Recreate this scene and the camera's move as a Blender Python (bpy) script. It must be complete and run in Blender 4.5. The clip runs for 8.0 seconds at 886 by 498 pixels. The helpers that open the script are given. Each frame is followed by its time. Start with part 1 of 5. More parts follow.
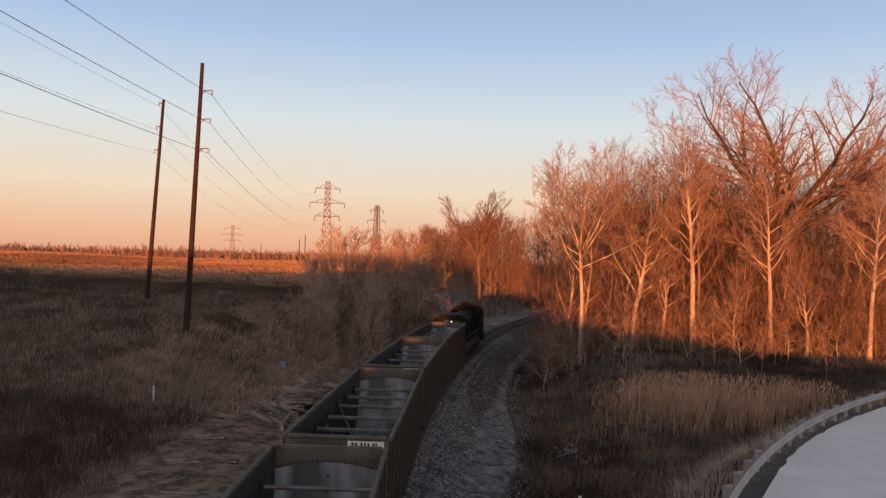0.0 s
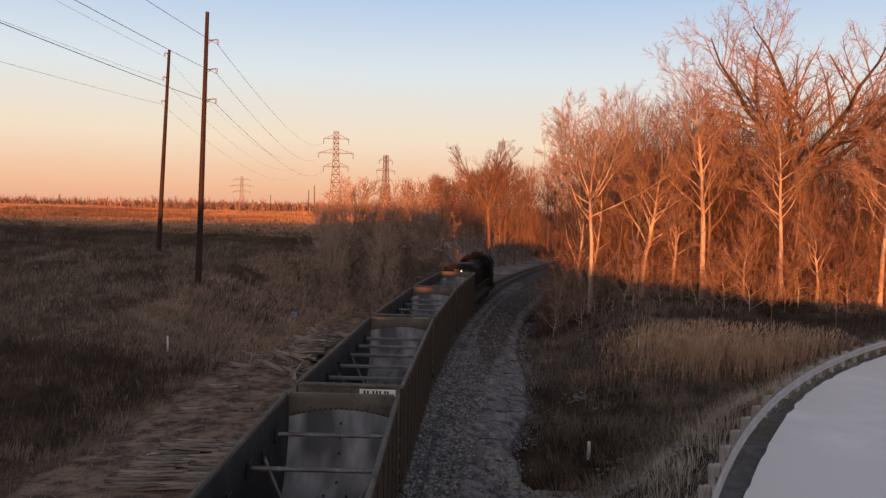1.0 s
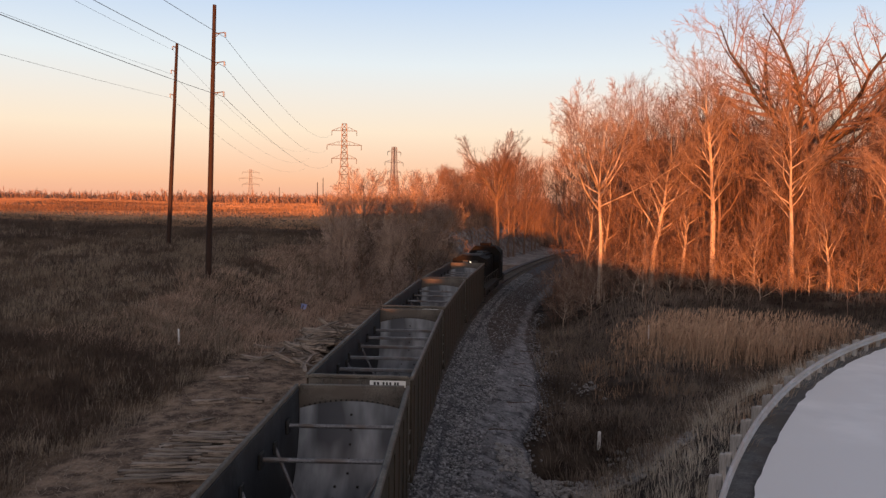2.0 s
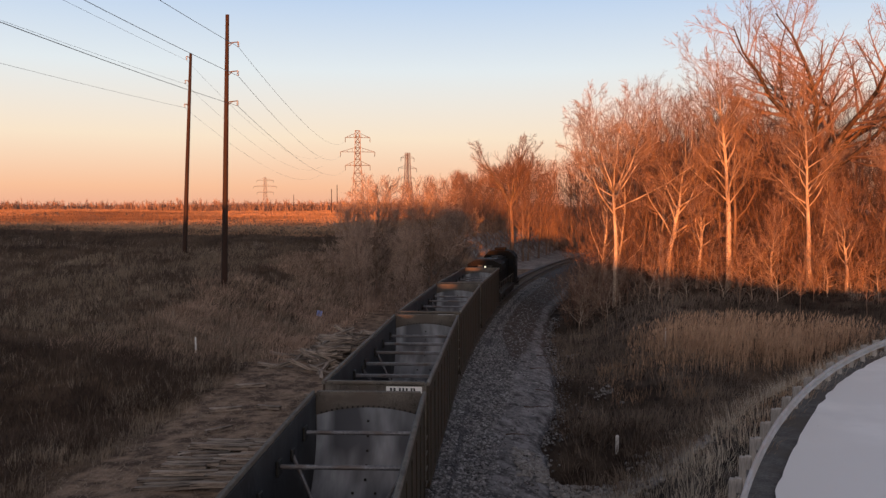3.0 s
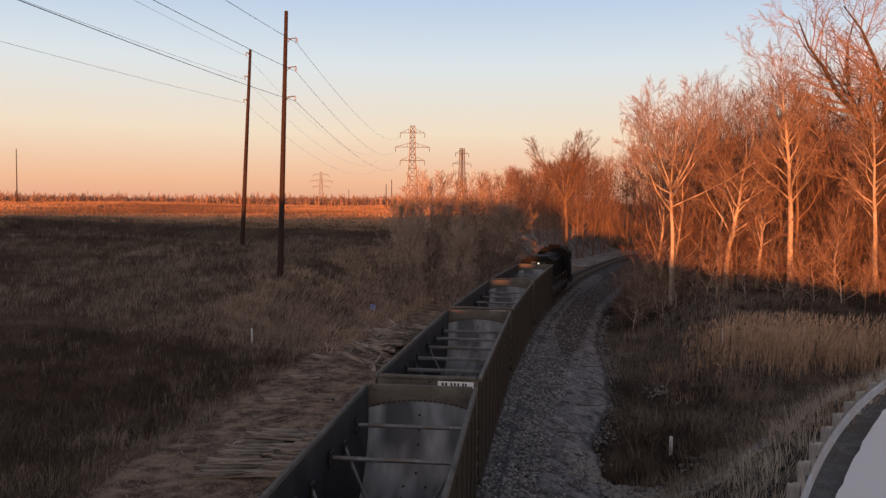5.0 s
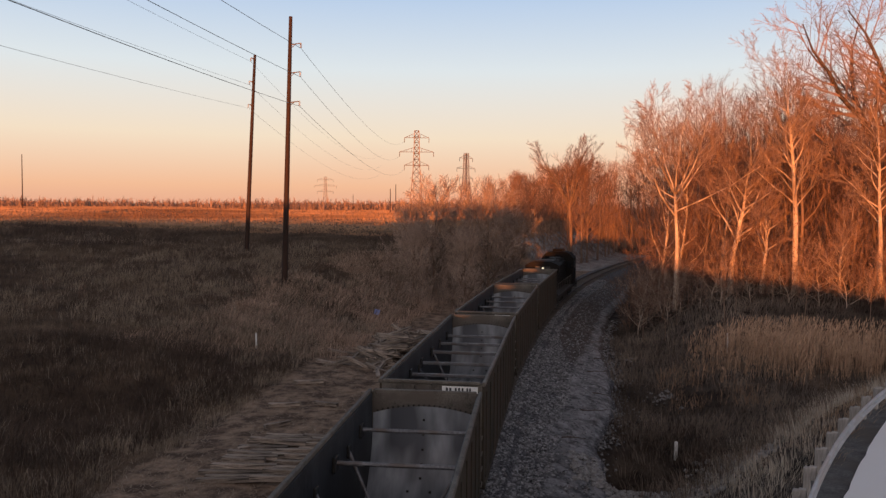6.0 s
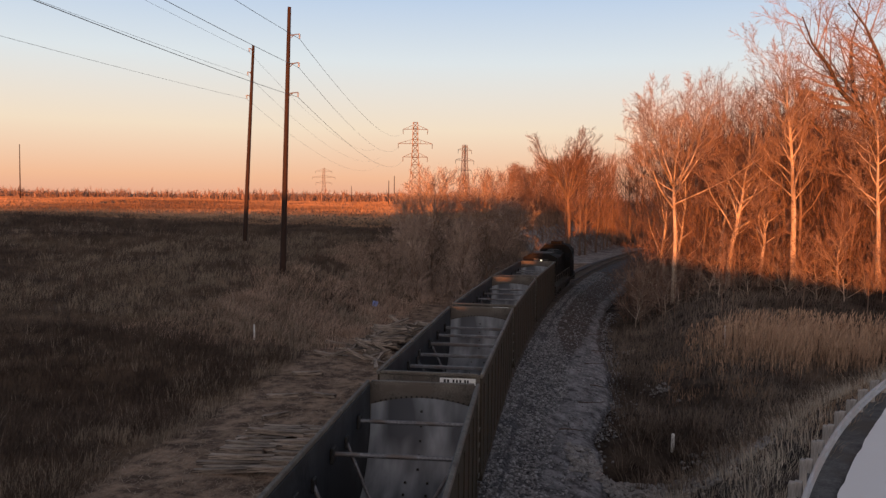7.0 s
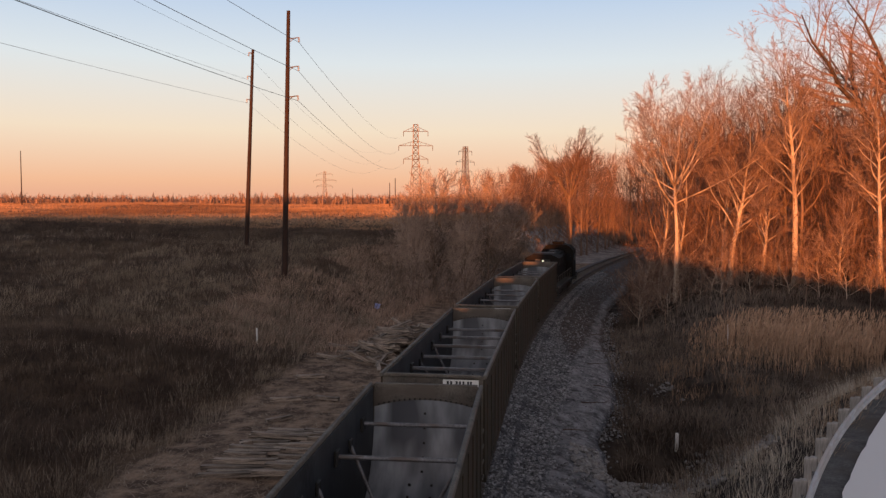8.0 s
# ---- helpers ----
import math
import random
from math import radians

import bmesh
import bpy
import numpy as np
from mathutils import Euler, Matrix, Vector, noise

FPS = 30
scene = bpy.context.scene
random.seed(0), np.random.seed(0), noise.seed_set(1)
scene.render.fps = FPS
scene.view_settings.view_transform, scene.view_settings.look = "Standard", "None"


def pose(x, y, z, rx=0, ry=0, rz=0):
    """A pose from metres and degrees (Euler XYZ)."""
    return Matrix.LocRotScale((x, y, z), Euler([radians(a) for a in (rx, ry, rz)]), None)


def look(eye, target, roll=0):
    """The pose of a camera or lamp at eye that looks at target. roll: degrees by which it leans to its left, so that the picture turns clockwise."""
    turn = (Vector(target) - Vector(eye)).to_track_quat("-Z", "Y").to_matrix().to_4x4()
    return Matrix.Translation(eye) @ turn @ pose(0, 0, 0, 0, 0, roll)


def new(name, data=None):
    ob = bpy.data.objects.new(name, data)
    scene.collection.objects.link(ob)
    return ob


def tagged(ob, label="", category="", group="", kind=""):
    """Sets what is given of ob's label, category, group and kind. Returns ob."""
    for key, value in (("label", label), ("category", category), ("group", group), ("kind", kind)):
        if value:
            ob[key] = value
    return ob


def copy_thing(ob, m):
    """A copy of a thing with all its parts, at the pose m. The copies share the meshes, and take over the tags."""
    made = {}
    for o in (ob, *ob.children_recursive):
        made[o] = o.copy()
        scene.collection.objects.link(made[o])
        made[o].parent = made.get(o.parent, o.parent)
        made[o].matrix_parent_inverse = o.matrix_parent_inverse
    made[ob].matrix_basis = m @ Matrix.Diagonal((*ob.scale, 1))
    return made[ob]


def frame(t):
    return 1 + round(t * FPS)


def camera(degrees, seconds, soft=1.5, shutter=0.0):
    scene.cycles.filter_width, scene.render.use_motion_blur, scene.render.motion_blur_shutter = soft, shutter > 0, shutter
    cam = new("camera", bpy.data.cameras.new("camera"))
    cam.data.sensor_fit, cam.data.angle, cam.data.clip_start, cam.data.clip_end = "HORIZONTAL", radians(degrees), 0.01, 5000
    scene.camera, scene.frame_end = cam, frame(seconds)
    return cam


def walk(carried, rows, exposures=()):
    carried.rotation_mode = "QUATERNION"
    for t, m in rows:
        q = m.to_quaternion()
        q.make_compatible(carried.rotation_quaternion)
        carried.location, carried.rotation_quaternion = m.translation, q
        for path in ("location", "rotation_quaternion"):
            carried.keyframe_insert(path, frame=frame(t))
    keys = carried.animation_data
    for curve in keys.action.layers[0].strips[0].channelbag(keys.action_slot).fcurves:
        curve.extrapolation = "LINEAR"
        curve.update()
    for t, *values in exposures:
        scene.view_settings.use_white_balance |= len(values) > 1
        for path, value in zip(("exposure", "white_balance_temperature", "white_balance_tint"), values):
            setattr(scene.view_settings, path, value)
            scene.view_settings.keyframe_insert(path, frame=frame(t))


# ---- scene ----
cam = camera(57.5, 8.0, soft=1.4)
PATH = [
    (0.0, pose(0, 0, 9.0, 91.257, -1.683, -0.276)),
    (0.5, pose(0, 0, 9.0, 89.545, -1.504, 0.220)),
    (1.0, pose(0, 0, 9.0, 87.672, -1.256, 0.395)),
    (1.5, pose(0, 0, 9.0, 87.024, -1.160, 0.606)),
    (3.0, pose(0, 0, 9.0, 87.399, 0.027, 2.004)),
    (3.5, pose(0, 0, 9.0, 87.697, -0.548, 2.958)),
    (4.0, pose(0, 0, 9.0, 87.475, -0.995, 4.011)),
    (4.5, pose(0, 0, 9.0, 86.947, -0.760, 5.189)),
    (6.0, pose(0, 0, 9.0, 87.402, -0.484, 6.110)),
    (6.5, pose(0, 0, 9.0, 87.239, -0.733, 6.022)),
    (7.0, pose(0, 0, 9.0, 86.830, -0.700, 6.000)),
    (7.5, pose(0, 0, 9.0, 86.756, -0.498, 5.945)),
    (8.0, pose(0, 0, 9.0, 86.952, -0.057, 6.080)),
]
walk(cam, PATH, [(0.0, -0.08), (0.5, -0.07), (1.0, -0.02), (1.5, 0.12), (3.0, 0.05), (3.5, -0.03), (4.5, -0.05), (6.0, -0.02), (6.5, -0.04), (8.0, -0.02)])

# ---- world, sun ----
SUN_ELEV, SUN_DIR = 1.0, Vector((0.1, 1.0, 0.0)).normalized()      # the way the light travels over the ground
world = bpy.data.worlds.new("dusk_sky")
scene.world = world
world.use_nodes = True
wn, wl = world.node_tree.nodes, world.node_tree.links
wn.clear()
w_out = wn.new("ShaderNodeOutputWorld")
w_bg = wn.new("ShaderNodeBackground")
w_sky = wn.new("ShaderNodeTexSky")
w_sky.sky_type, w_sky.sun_disc = "NISHITA", False
w_sky.sun_elevation = radians(SUN_ELEV)
w_sky.sun_rotation = math.atan2(-SUN_DIR.x, -SUN_DIR.y)
w_sky.air_density, w_sky.dust_density = 1.2, 1.5
w_gain = wn.new("ShaderNodeMixRGB")
w_gain.blend_type = "MULTIPLY"
w_gain.inputs[0].default_value = 1.0
w_gain.inputs[2].default_value = (0.10, 0.10, 0.10, 1)
w_tc = wn.new("ShaderNodeTexCoord")
w_sep = wn.new("ShaderNodeSeparateXYZ")
w_ramp = wn.new("ShaderNodeValToRGB")
stops = [(0.0, (0.84, 0.41, 0.28)), (0.03, (0.97, 0.55, 0.335)), (0.09, (0.97, 0.80, 0.61)), (0.17, (0.79, 0.85, 0.88)),
         (0.27, (0.47, 0.63, 0.88)), (0.42, (0.28, 0.38, 0.56)), (0.6, (0.17, 0.20, 0.27)), (1.0, (0.12, 0.14, 0.18))]
for i, (pos, col) in enumerate(stops):
    e = w_ramp.color_ramp.elements[i] if i < 2 else w_ramp.color_ramp.elements.new(pos)
    e.position, e.color = pos, (*col, 1)
w_mix = wn.new("ShaderNodeMixRGB")
w_mix.inputs[0].default_value = 0.94
wl.new(w_tc.outputs["Generated"], w_sep.inputs[0])
wl.new(w_sep.outputs["Z"], w_ramp.inputs[0])
wl.new(w_sky.outputs[0], w_gain.inputs[1])
wl.new(w_gain.outputs[0], w_mix.inputs[1])
wl.new(w_ramp.outputs[0], w_mix.inputs[2])
# the brighter, warmer half of the sky round the setting sun
w_side = wn.new("ShaderNodeMapRange")
w_side.interpolation_type = "SMOOTHSTEP"
w_side.inputs[1].default_value, w_side.inputs[2].default_value = 0.1, -0.95
wl.new(w_sep.outputs["Y"], w_side.inputs[0])
w_glow = wn.new("ShaderNodeMixRGB")
w_glow.blend_type = "ADD"
w_glow.inputs[2].default_value = (0.52, 0.36, 0.26, 1)
wl.new(w_side.outputs[0], w_glow.inputs[0])
wl.new(w_mix.outputs[0], w_glow.inputs[1])
wl.new(w_glow.outputs[0], w_bg.inputs[0])
w_bg.inputs[1].default_value = 1.0
wl.new(w_bg.outputs[0], w_out.inputs[0])

sun_data = bpy.data.lights.new("sun", "SUN")
sun_data.energy, sun_data.angle, sun_data.color = 9.2, radians(0.6), (1.0, 0.29, 0.065)
sun = new("sun", sun_data)
sun.matrix_world = look((0, 0, 60), Vector((0, 0, 60)) + SUN_DIR * math.cos(radians(SUN_ELEV)) + Vector((0, 0, -math.sin(radians(SUN_ELEV)))))


# ---- materials ----
def material(name, c1, c2, scale=4.0, rough=0.8, metal=0.0, bump=0.3, fine=40.0, c3=None, big=0.4, stretch=(1, 1, 1), island=0.0, coord="Object", detail=6.0):
    """Two colours mixed by coarse and fine noise, a third in large patches, with fine relief."""
    m = bpy.data.materials.new(name)
    m.use_nodes = True
    n, l = m.node_tree.nodes, m.node_tree.links
    b = n["Principled BSDF"]
    tc, mp = n.new("ShaderNodeTexCoord"), n.new("ShaderNodeMapping")
    mp.inputs["Scale"].default_value = stretch
    if coord == "World":
        g = n.new("ShaderNodeNewGeometry")
        l.new(g.outputs["Position"], mp.inputs[0])
    else:
        l.new(tc.outputs[coord], mp.inputs[0])
    t1, t2, t3 = (n.new("ShaderNodeTexNoise") for _ in range(3))
    for t, s, d in ((t1, scale, detail), (t2, fine, 3.0), (t3, big, 2.0)):
        t.inputs["Scale"].default_value, t.inputs["Detail"].default_value = s, d
        l.new(mp.outputs[0], t.inputs["Vector"])
    mixv = n.new("ShaderNodeMath")
    mixv.operation = "MULTIPLY_ADD"
    mixv.inputs[1].default_value = 0.45
    l.new(t2.outputs[0], mixv.inputs[0])
    half = n.new("ShaderNodeMath")
    half.operation = "MULTIPLY"
    half.inputs[1].default_value = 0.6
    l.new(t1.outputs[0], half.inputs[0])
    l.new(half.outputs[0], mixv.inputs[2])
    ramp = n.new("ShaderNodeValToRGB")
    ramp.color_ramp.elements[0].position, ramp.color_ramp.elements[0].color = 0.36, (*c1, 1)
    ramp.color_ramp.elements[1].position, ramp.color_ramp.elements[1].color = 0.68, (*c2, 1)
    l.new(mixv.outputs[0], ramp.inputs[0])
    col = ramp.outputs[0]
    if c3:
        r3 = n.new("ShaderNodeValToRGB")
        r3.color_ramp.elements[0].position, r3.color_ramp.elements[1].position = 0.48, 0.62
        l.new(t3.outputs[0], r3.inputs[0])
        mx = n.new("ShaderNodeMixRGB")
        mx.inputs[2].default_value = (*c3, 1)
        l.new(r3.outputs[0], mx.inputs[0])
        l.new(col, mx.inputs[1])
        col = mx.outputs[0]
    if island:
        g2 = n.new("ShaderNodeNewGeometry")
        oi = n.new("ShaderNodeObjectInfo")
        add = n.new("ShaderNodeMath")
        l.new(g2.outputs["Random Per Island"], add.inputs[0])
        l.new(oi.outputs["Random"], add.inputs[1])
        mr = n.new("ShaderNodeMapRange")
        mr.inputs[2].default_value = 2.0
        mr.inputs[3].default_value, mr.inputs[4].default_value = 1 - island, 1 + island
        l.new(add.outputs[0], mr.inputs[0])
        hsv = n.new("ShaderNodeHueSaturation")
        l.new(mr.outputs[0], hsv.inputs["Value"])
        l.new(col, hsv.inputs["Color"])
        col = hsv.outputs[0]
    l.new(col, b.inputs["Base Color"])
    b.inputs["Roughness"].default_value, b.inputs["Metallic"].default_value = rough, metal
    b.inputs["Specular IOR Level"].default_value = 0.3
    if bump:
        bp = n.new("ShaderNodeBump")
        bp.inputs["Strength"].default_value, bp.inputs["Distance"].default_value = bump, 0.05
        l.new(mixv.outputs[0], bp.inputs["Height"])
        l.new(bp.outputs[0], b.inputs["Normal"])
    return m


def glow(name, colour, strength):
    m = bpy.data.materials.new(name)
    m.use_nodes = True
    b = m.node_tree.nodes["Principled BSDF"]
    b.inputs["Base Color"].default_value = (*colour, 1)
    b.inputs["Emission Color"].default_value = (*colour, 1)
    b.inputs["Emission Strength"].default_value = strength
    return m


M_STONE = material("grey_stone", (0.02, 0.02, 0.022), (0.36, 0.355, 0.36), 5, 0.85, fine=60, island=0.9)
M_PALE_ROCK = material("pale_riprap", (0.15, 0.145, 0.14), (0.38, 0.365, 0.35), 5, 0.85, fine=40, island=0.3)
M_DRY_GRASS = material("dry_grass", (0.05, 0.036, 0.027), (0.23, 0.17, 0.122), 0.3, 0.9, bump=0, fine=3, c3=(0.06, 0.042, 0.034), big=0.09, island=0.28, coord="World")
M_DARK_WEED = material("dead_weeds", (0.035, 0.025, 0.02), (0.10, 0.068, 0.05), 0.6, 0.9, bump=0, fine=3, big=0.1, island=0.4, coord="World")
# Far grass tone, lightened to russet so the field reads as sunlit.
M_SUNLIT_GRASS = material("sunlit_russet_grass", (0.20, 0.12, 0.075), (0.42, 0.26, 0.16), 0.05, 0.9, bump=0, fine=0.5, c3=(0.16, 0.09, 0.055), big=0.015, island=0.12, coord="World")
M_VERGE = material("bleached_verge_grass", (0.31, 0.265, 0.21), (0.57, 0.50, 0.41), 0.8, 0.9, bump=0, fine=3, c3=(0.30, 0.20, 0.13), big=0.25, island=0.35, coord="World")
M_ROSE_GRASS = material("rosy_tan_grass", (0.25, 0.172, 0.128), (0.54, 0.39, 0.30), 0.6, 0.9, bump=0, fine=3, island=0.4, coord="World")
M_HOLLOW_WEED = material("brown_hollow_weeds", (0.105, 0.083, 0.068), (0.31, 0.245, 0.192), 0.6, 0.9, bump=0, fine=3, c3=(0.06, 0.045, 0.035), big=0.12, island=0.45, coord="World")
M_PALE_GRASS = material("bleached_grass", (0.17, 0.132, 0.10), (0.35, 0.28, 0.212), 0.8, 0.9, bump=0, fine=3, island=0.35, coord="World")
M_REED = material("dry_reed", (0.28, 0.175, 0.112), (0.52, 0.34, 0.222), 0.8, 0.85, bump=0, fine=3, island=0.35, coord="World")
M_TRACK_TIE = material("creosoted_tie_wood", (0.05, 0.043, 0.038), (0.16, 0.14, 0.125), 3, 0.9, bump=0.7, fine=30, stretch=(0.4, 6, 6), island=0.3)
M_TIE = material("weathered_tie_wood", (0.13, 0.10, 0.08), (0.50, 0.415, 0.34), 3, 0.9, bump=0.7, fine=30, stretch=(0.4, 6, 6), c3=(0.06, 0.048, 0.04), big=1.5, island=0.7)
M_PALE_BARK = material("pale_sycamore_bark", (0.24, 0.18, 0.135), (0.62, 0.51, 0.40), 1.6, 0.85, bump=0.5, fine=12, stretch=(1, 1, 0.35), c3=(0.20, 0.14, 0.10), big=0.7)
M_BARK = material("brown_bark", (0.11, 0.072, 0.052), (0.27, 0.185, 0.135), 2.5, 0.9, bump=0.6, fine=14, stretch=(1, 1, 0.2), c3=(0.12, 0.09, 0.07), big=0.7)
M_DARK_BARK = material("dark_rough_bark", (0.045, 0.032, 0.026), (0.13, 0.09, 0.07), 2.5, 0.9, bump=0.6, fine=14, stretch=(1, 1, 0.2), c3=(0.05, 0.036, 0.028), big=0.7)
M_TWIG = material("bare_twigs", (0.16, 0.105, 0.08), (0.33, 0.22, 0.17), 0.4, 0.9, bump=0, fine=2, island=0.3)
M_PALE_TWIG = material("pale_twigs", (0.16, 0.108, 0.080), (0.33, 0.232, 0.175), 0.4, 0.9, bump=0, fine=2, island=0.25)
M_THICKET = material("grey_brown_thicket", (0.22, 0.16, 0.13), (0.46, 0.345, 0.275), 0.4, 0.9, bump=0, fine=2, island=0.5)
M_BRUSH = material("reddish_brush", (0.085, 0.048, 0.035), (0.24, 0.145, 0.10), 0.4, 0.9, bump=0, fine=2, island=0.55)
M_POLE = material("creosoted_pole", (0.014, 0.0075, 0.0055), (0.042, 0.021, 0.015), 2, 0.8, bump=0.4, fine=20, stretch=(1, 1, 0.08), big=0.4)
M_STEEL = material("galvanised_steel", (0.34, 0.34, 0.34), (0.52, 0.52, 0.52), 2, 0.5, 0.6, bump=0.1, fine=25, c3=(0.40, 0.37, 0.34), big=0.6)
M_LATTICE = material("painted_lattice_steel", (0.16, 0.13, 0.12), (0.28, 0.22, 0.20), 1, 0.7, 0.2, bump=0, fine=6)
M_WIRE = material("dark_cable", (0.10, 0.09, 0.09), (0.16, 0.14, 0.13), 1, 0.6, 0.3, bump=0)
M_CAR_SIDE = material("dull_olive_black_car_paint", (0.028, 0.024, 0.018), (0.062, 0.052, 0.040), 1.4, 0.65, bump=0.15, fine=14, stretch=(1, 1, 0.25), c3=(0.050, 0.038, 0.029), big=0.8)
M_CAR_RIM = material("scuffed_grey_brown_rim", (0.05, 0.044, 0.038), (0.17, 0.153, 0.132), 2.2, 0.7, 0.1, bump=0.3, fine=24, c3=(0.095, 0.08, 0.068), big=1.1)
M_CAR_INSIDE = material("coal_darkened_inner_steel", (0.016, 0.016, 0.018), (0.062, 0.064, 0.069), 1.1, 0.55, 0.3, bump=0.2, fine=12, stretch=(1, 1, 0.5), c3=(0.03, 0.03, 0.032), big=0.6)
M_POLISHED = material("coal_polished_plate", (0.10, 0.107, 0.12), (0.47, 0.50, 0.535), 0.9, 0.36, 0.1, bump=0.04, fine=3, stretch=(1.0, 0.3, 0.3), c3=(0.075, 0.08, 0.092), big=0.8)
M_TUB_FLOOR = material("coal_dusted_floor", (0.03, 0.031, 0.034), (0.20, 0.21, 0.225), 1.4, 0.5, 0.2, bump=0.1, fine=14, c3=(0.05, 0.052, 0.056), big=0.9)
M_CROSSBAR = material("worn_brace_steel", (0.09, 0.09, 0.095), (0.26, 0.26, 0.275), 2, 0.5, 0.4, bump=0.2, fine=20, c3=(0.14, 0.12, 0.11), big=1.5)
M_BLACK = material("black_running_gear", (0.018, 0.017, 0.016), (0.05, 0.046, 0.042), 3, 0.7, 0.3, bump=0.3, fine=20)
M_RAIL = material("rusty_rail", (0.030, 0.020, 0.016), (0.075, 0.05, 0.04), 3, 0.6, 0.2, bump=0.2, fine=20)
M_LOCO = material("black_locomotive_paint", (0.006, 0.006, 0.006), (0.014, 0.013, 0.013), 1.5, 0.5, bump=0.1, fine=12, c3=(0.011, 0.009, 0.008), big=0.6)
M_LOCO_TOP = material("dusty_brown_hood", (0.007, 0.006, 0.006), (0.016, 0.014, 0.013), 1.8, 0.7, bump=0.15, fine=14, c3=(0.012, 0.010, 0.009), big=0.8)
M_WHITE = material("white_paint", (0.62, 0.62, 0.60), (0.80, 0.80, 0.78), 4, 0.6, bump=0.1)
M_INK = material("black_lettering", (0.03, 0.03, 0.03), (0.06, 0.06, 0.06), 4, 0.6, bump=0)
M_BLUE = material("faded_blue_plastic", (0.20, 0.25, 0.55), (0.36, 0.42, 0.72), 4, 0.5, bump=0.1)
M_GLASS = material("dark_window", (0.01, 0.011, 0.013), (0.02, 0.021, 0.024), 1, 0.08, bump=0)
M_LAMP = glow("lit_marker_lamp", (1.0, 0.86, 0.62), 1.0)
M_ROAD = material("pale_concrete_road", (0.70, 0.695, 0.70), (0.84, 0.83, 0.83), 0.8, 0.85, bump=0.25, fine=30, c3=(0.74, 0.73, 0.73), big=0.15, coord="World")
M_SHOULDER = material("dark_gravel_shoulder", (0.045, 0.043, 0.042), (0.135, 0.13, 0.127), 2.5, 0.9, bump=0.6, fine=18, c3=(0.08, 0.07, 0.06), big=0.5, coord="World")
M_POST_WOOD = material("grey_guard_post_wood", (0.22, 0.20, 0.18), (0.42, 0.39, 0.36), 3, 0.85, bump=0.5, fine=30, stretch=(1, 1, 0.2), island=0.2)


for dull in (M_CAR_SIDE, M_LOCO, M_LOCO_TOP):
    dull.node_tree.nodes["Principled BSDF"].inputs["Roughness"].default_value = 0.85
    dull.node_tree.nodes["Principled BSDF"].inputs["Specular IOR Level"].default_value = 0.12


def ground_material():
    """Soil, dry grass, dirt and gravel, laid out by the sheet's own zone attribute."""
    m = bpy.data.materials.new("ground_cover")
    m.use_nodes = True
    n, l = m.node_tree.nodes, m.node_tree.links
    b = n["Principled BSDF"]
    g = n.new("ShaderNodeNewGeometry")
    att = n.new("ShaderNodeAttribute")
    att.attribute_name = "zone"
    sep = n.new("ShaderNodeSeparateColor")
    l.new(att.outputs["Color"], sep.inputs[0])

    def two(c1, c2, s, p1=0.4, p2=0.62):
        t, r = n.new("ShaderNodeTexNoise"), n.new("ShaderNodeValToRGB")
        t.inputs["Scale"].default_value, t.inputs["Detail"].default_value, t.inputs["Roughness"].default_value = s, 8, 0.65
        l.new(g.outputs["Position"], t.inputs["Vector"])
        r.color_ramp.elements[0].position, r.color_ramp.elements[0].color = p1, (*c1, 1)
        r.color_ramp.elements[1].position, r.color_ramp.elements[1].color = p2, (*c2, 1)
        l.new(t.outputs[0], r.inputs[0])
        return r.outputs[0], t.outputs[0]

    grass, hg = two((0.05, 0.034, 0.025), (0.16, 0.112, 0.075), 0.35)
    dirt, hd = two((0.085, 0.058, 0.043), (0.30, 0.215, 0.155), 1.3)
    # dark wet mud; the same tone also paints shade below the wood
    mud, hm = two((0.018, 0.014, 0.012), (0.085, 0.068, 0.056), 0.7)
    col = grass
    nz = n.new("ShaderNodeTexNoise")
    nz.inputs["Scale"].default_value, nz.inputs["Detail"].default_value = 0.8, 6
    l.new(g.outputs["Position"], nz.inputs["Vector"])
    # russet ground, painted to match the sunlit tone of the far blades
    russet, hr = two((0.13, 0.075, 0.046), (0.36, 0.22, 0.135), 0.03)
    gravel, hv = two((0.13, 0.12, 0.115), (0.33, 0.31, 0.295), 0.6)
    zones = (sep.outputs[0], sep.outputs[1], sep.outputs[2], att.outputs["Alpha"])
    for other, ch in zip((dirt, mud, russet, gravel), zones):
        add = n.new("ShaderNodeMath")
        add.operation = "MULTIPLY_ADD"
        add.inputs[1].default_value = 0.9
        l.new(nz.outputs[0], add.inputs[0])
        l.new(ch, add.inputs[2])
        st = n.new("ShaderNodeMapRange")
        st.inputs[1].default_value, st.inputs[2].default_value = 0.85, 1.05
        l.new(add.outputs[0], st.inputs[0])
        mx = n.new("ShaderNodeMixRGB")
        l.new(st.outputs[0], mx.inputs[0])
        l.new(col, mx.inputs[1])
        l.new(other, mx.inputs[2])
        col = mx.outputs[0]
    l.new(col, b.inputs["Base Color"])
    b.inputs["Roughness"].default_value = 0.95
    b.inputs["Specular IOR Level"].default_value = 0.1
    t = n.new("ShaderNodeTexNoise")
    t.inputs["Scale"].default_value, t.inputs["Detail"].default_value = 5.0, 8
    l.new(g.outputs["Position"], t.inputs["Vector"])
    bp = n.new("ShaderNodeBump")
    bp.inputs["Strength"].default_value, bp.inputs["Distance"].default_value = 0.9, 0.15
    l.new(t.outputs[0], bp.inputs["Height"])
    l.new(bp.outputs[0], b.inputs["Normal"])
    return m


M_GROUND = ground_material()


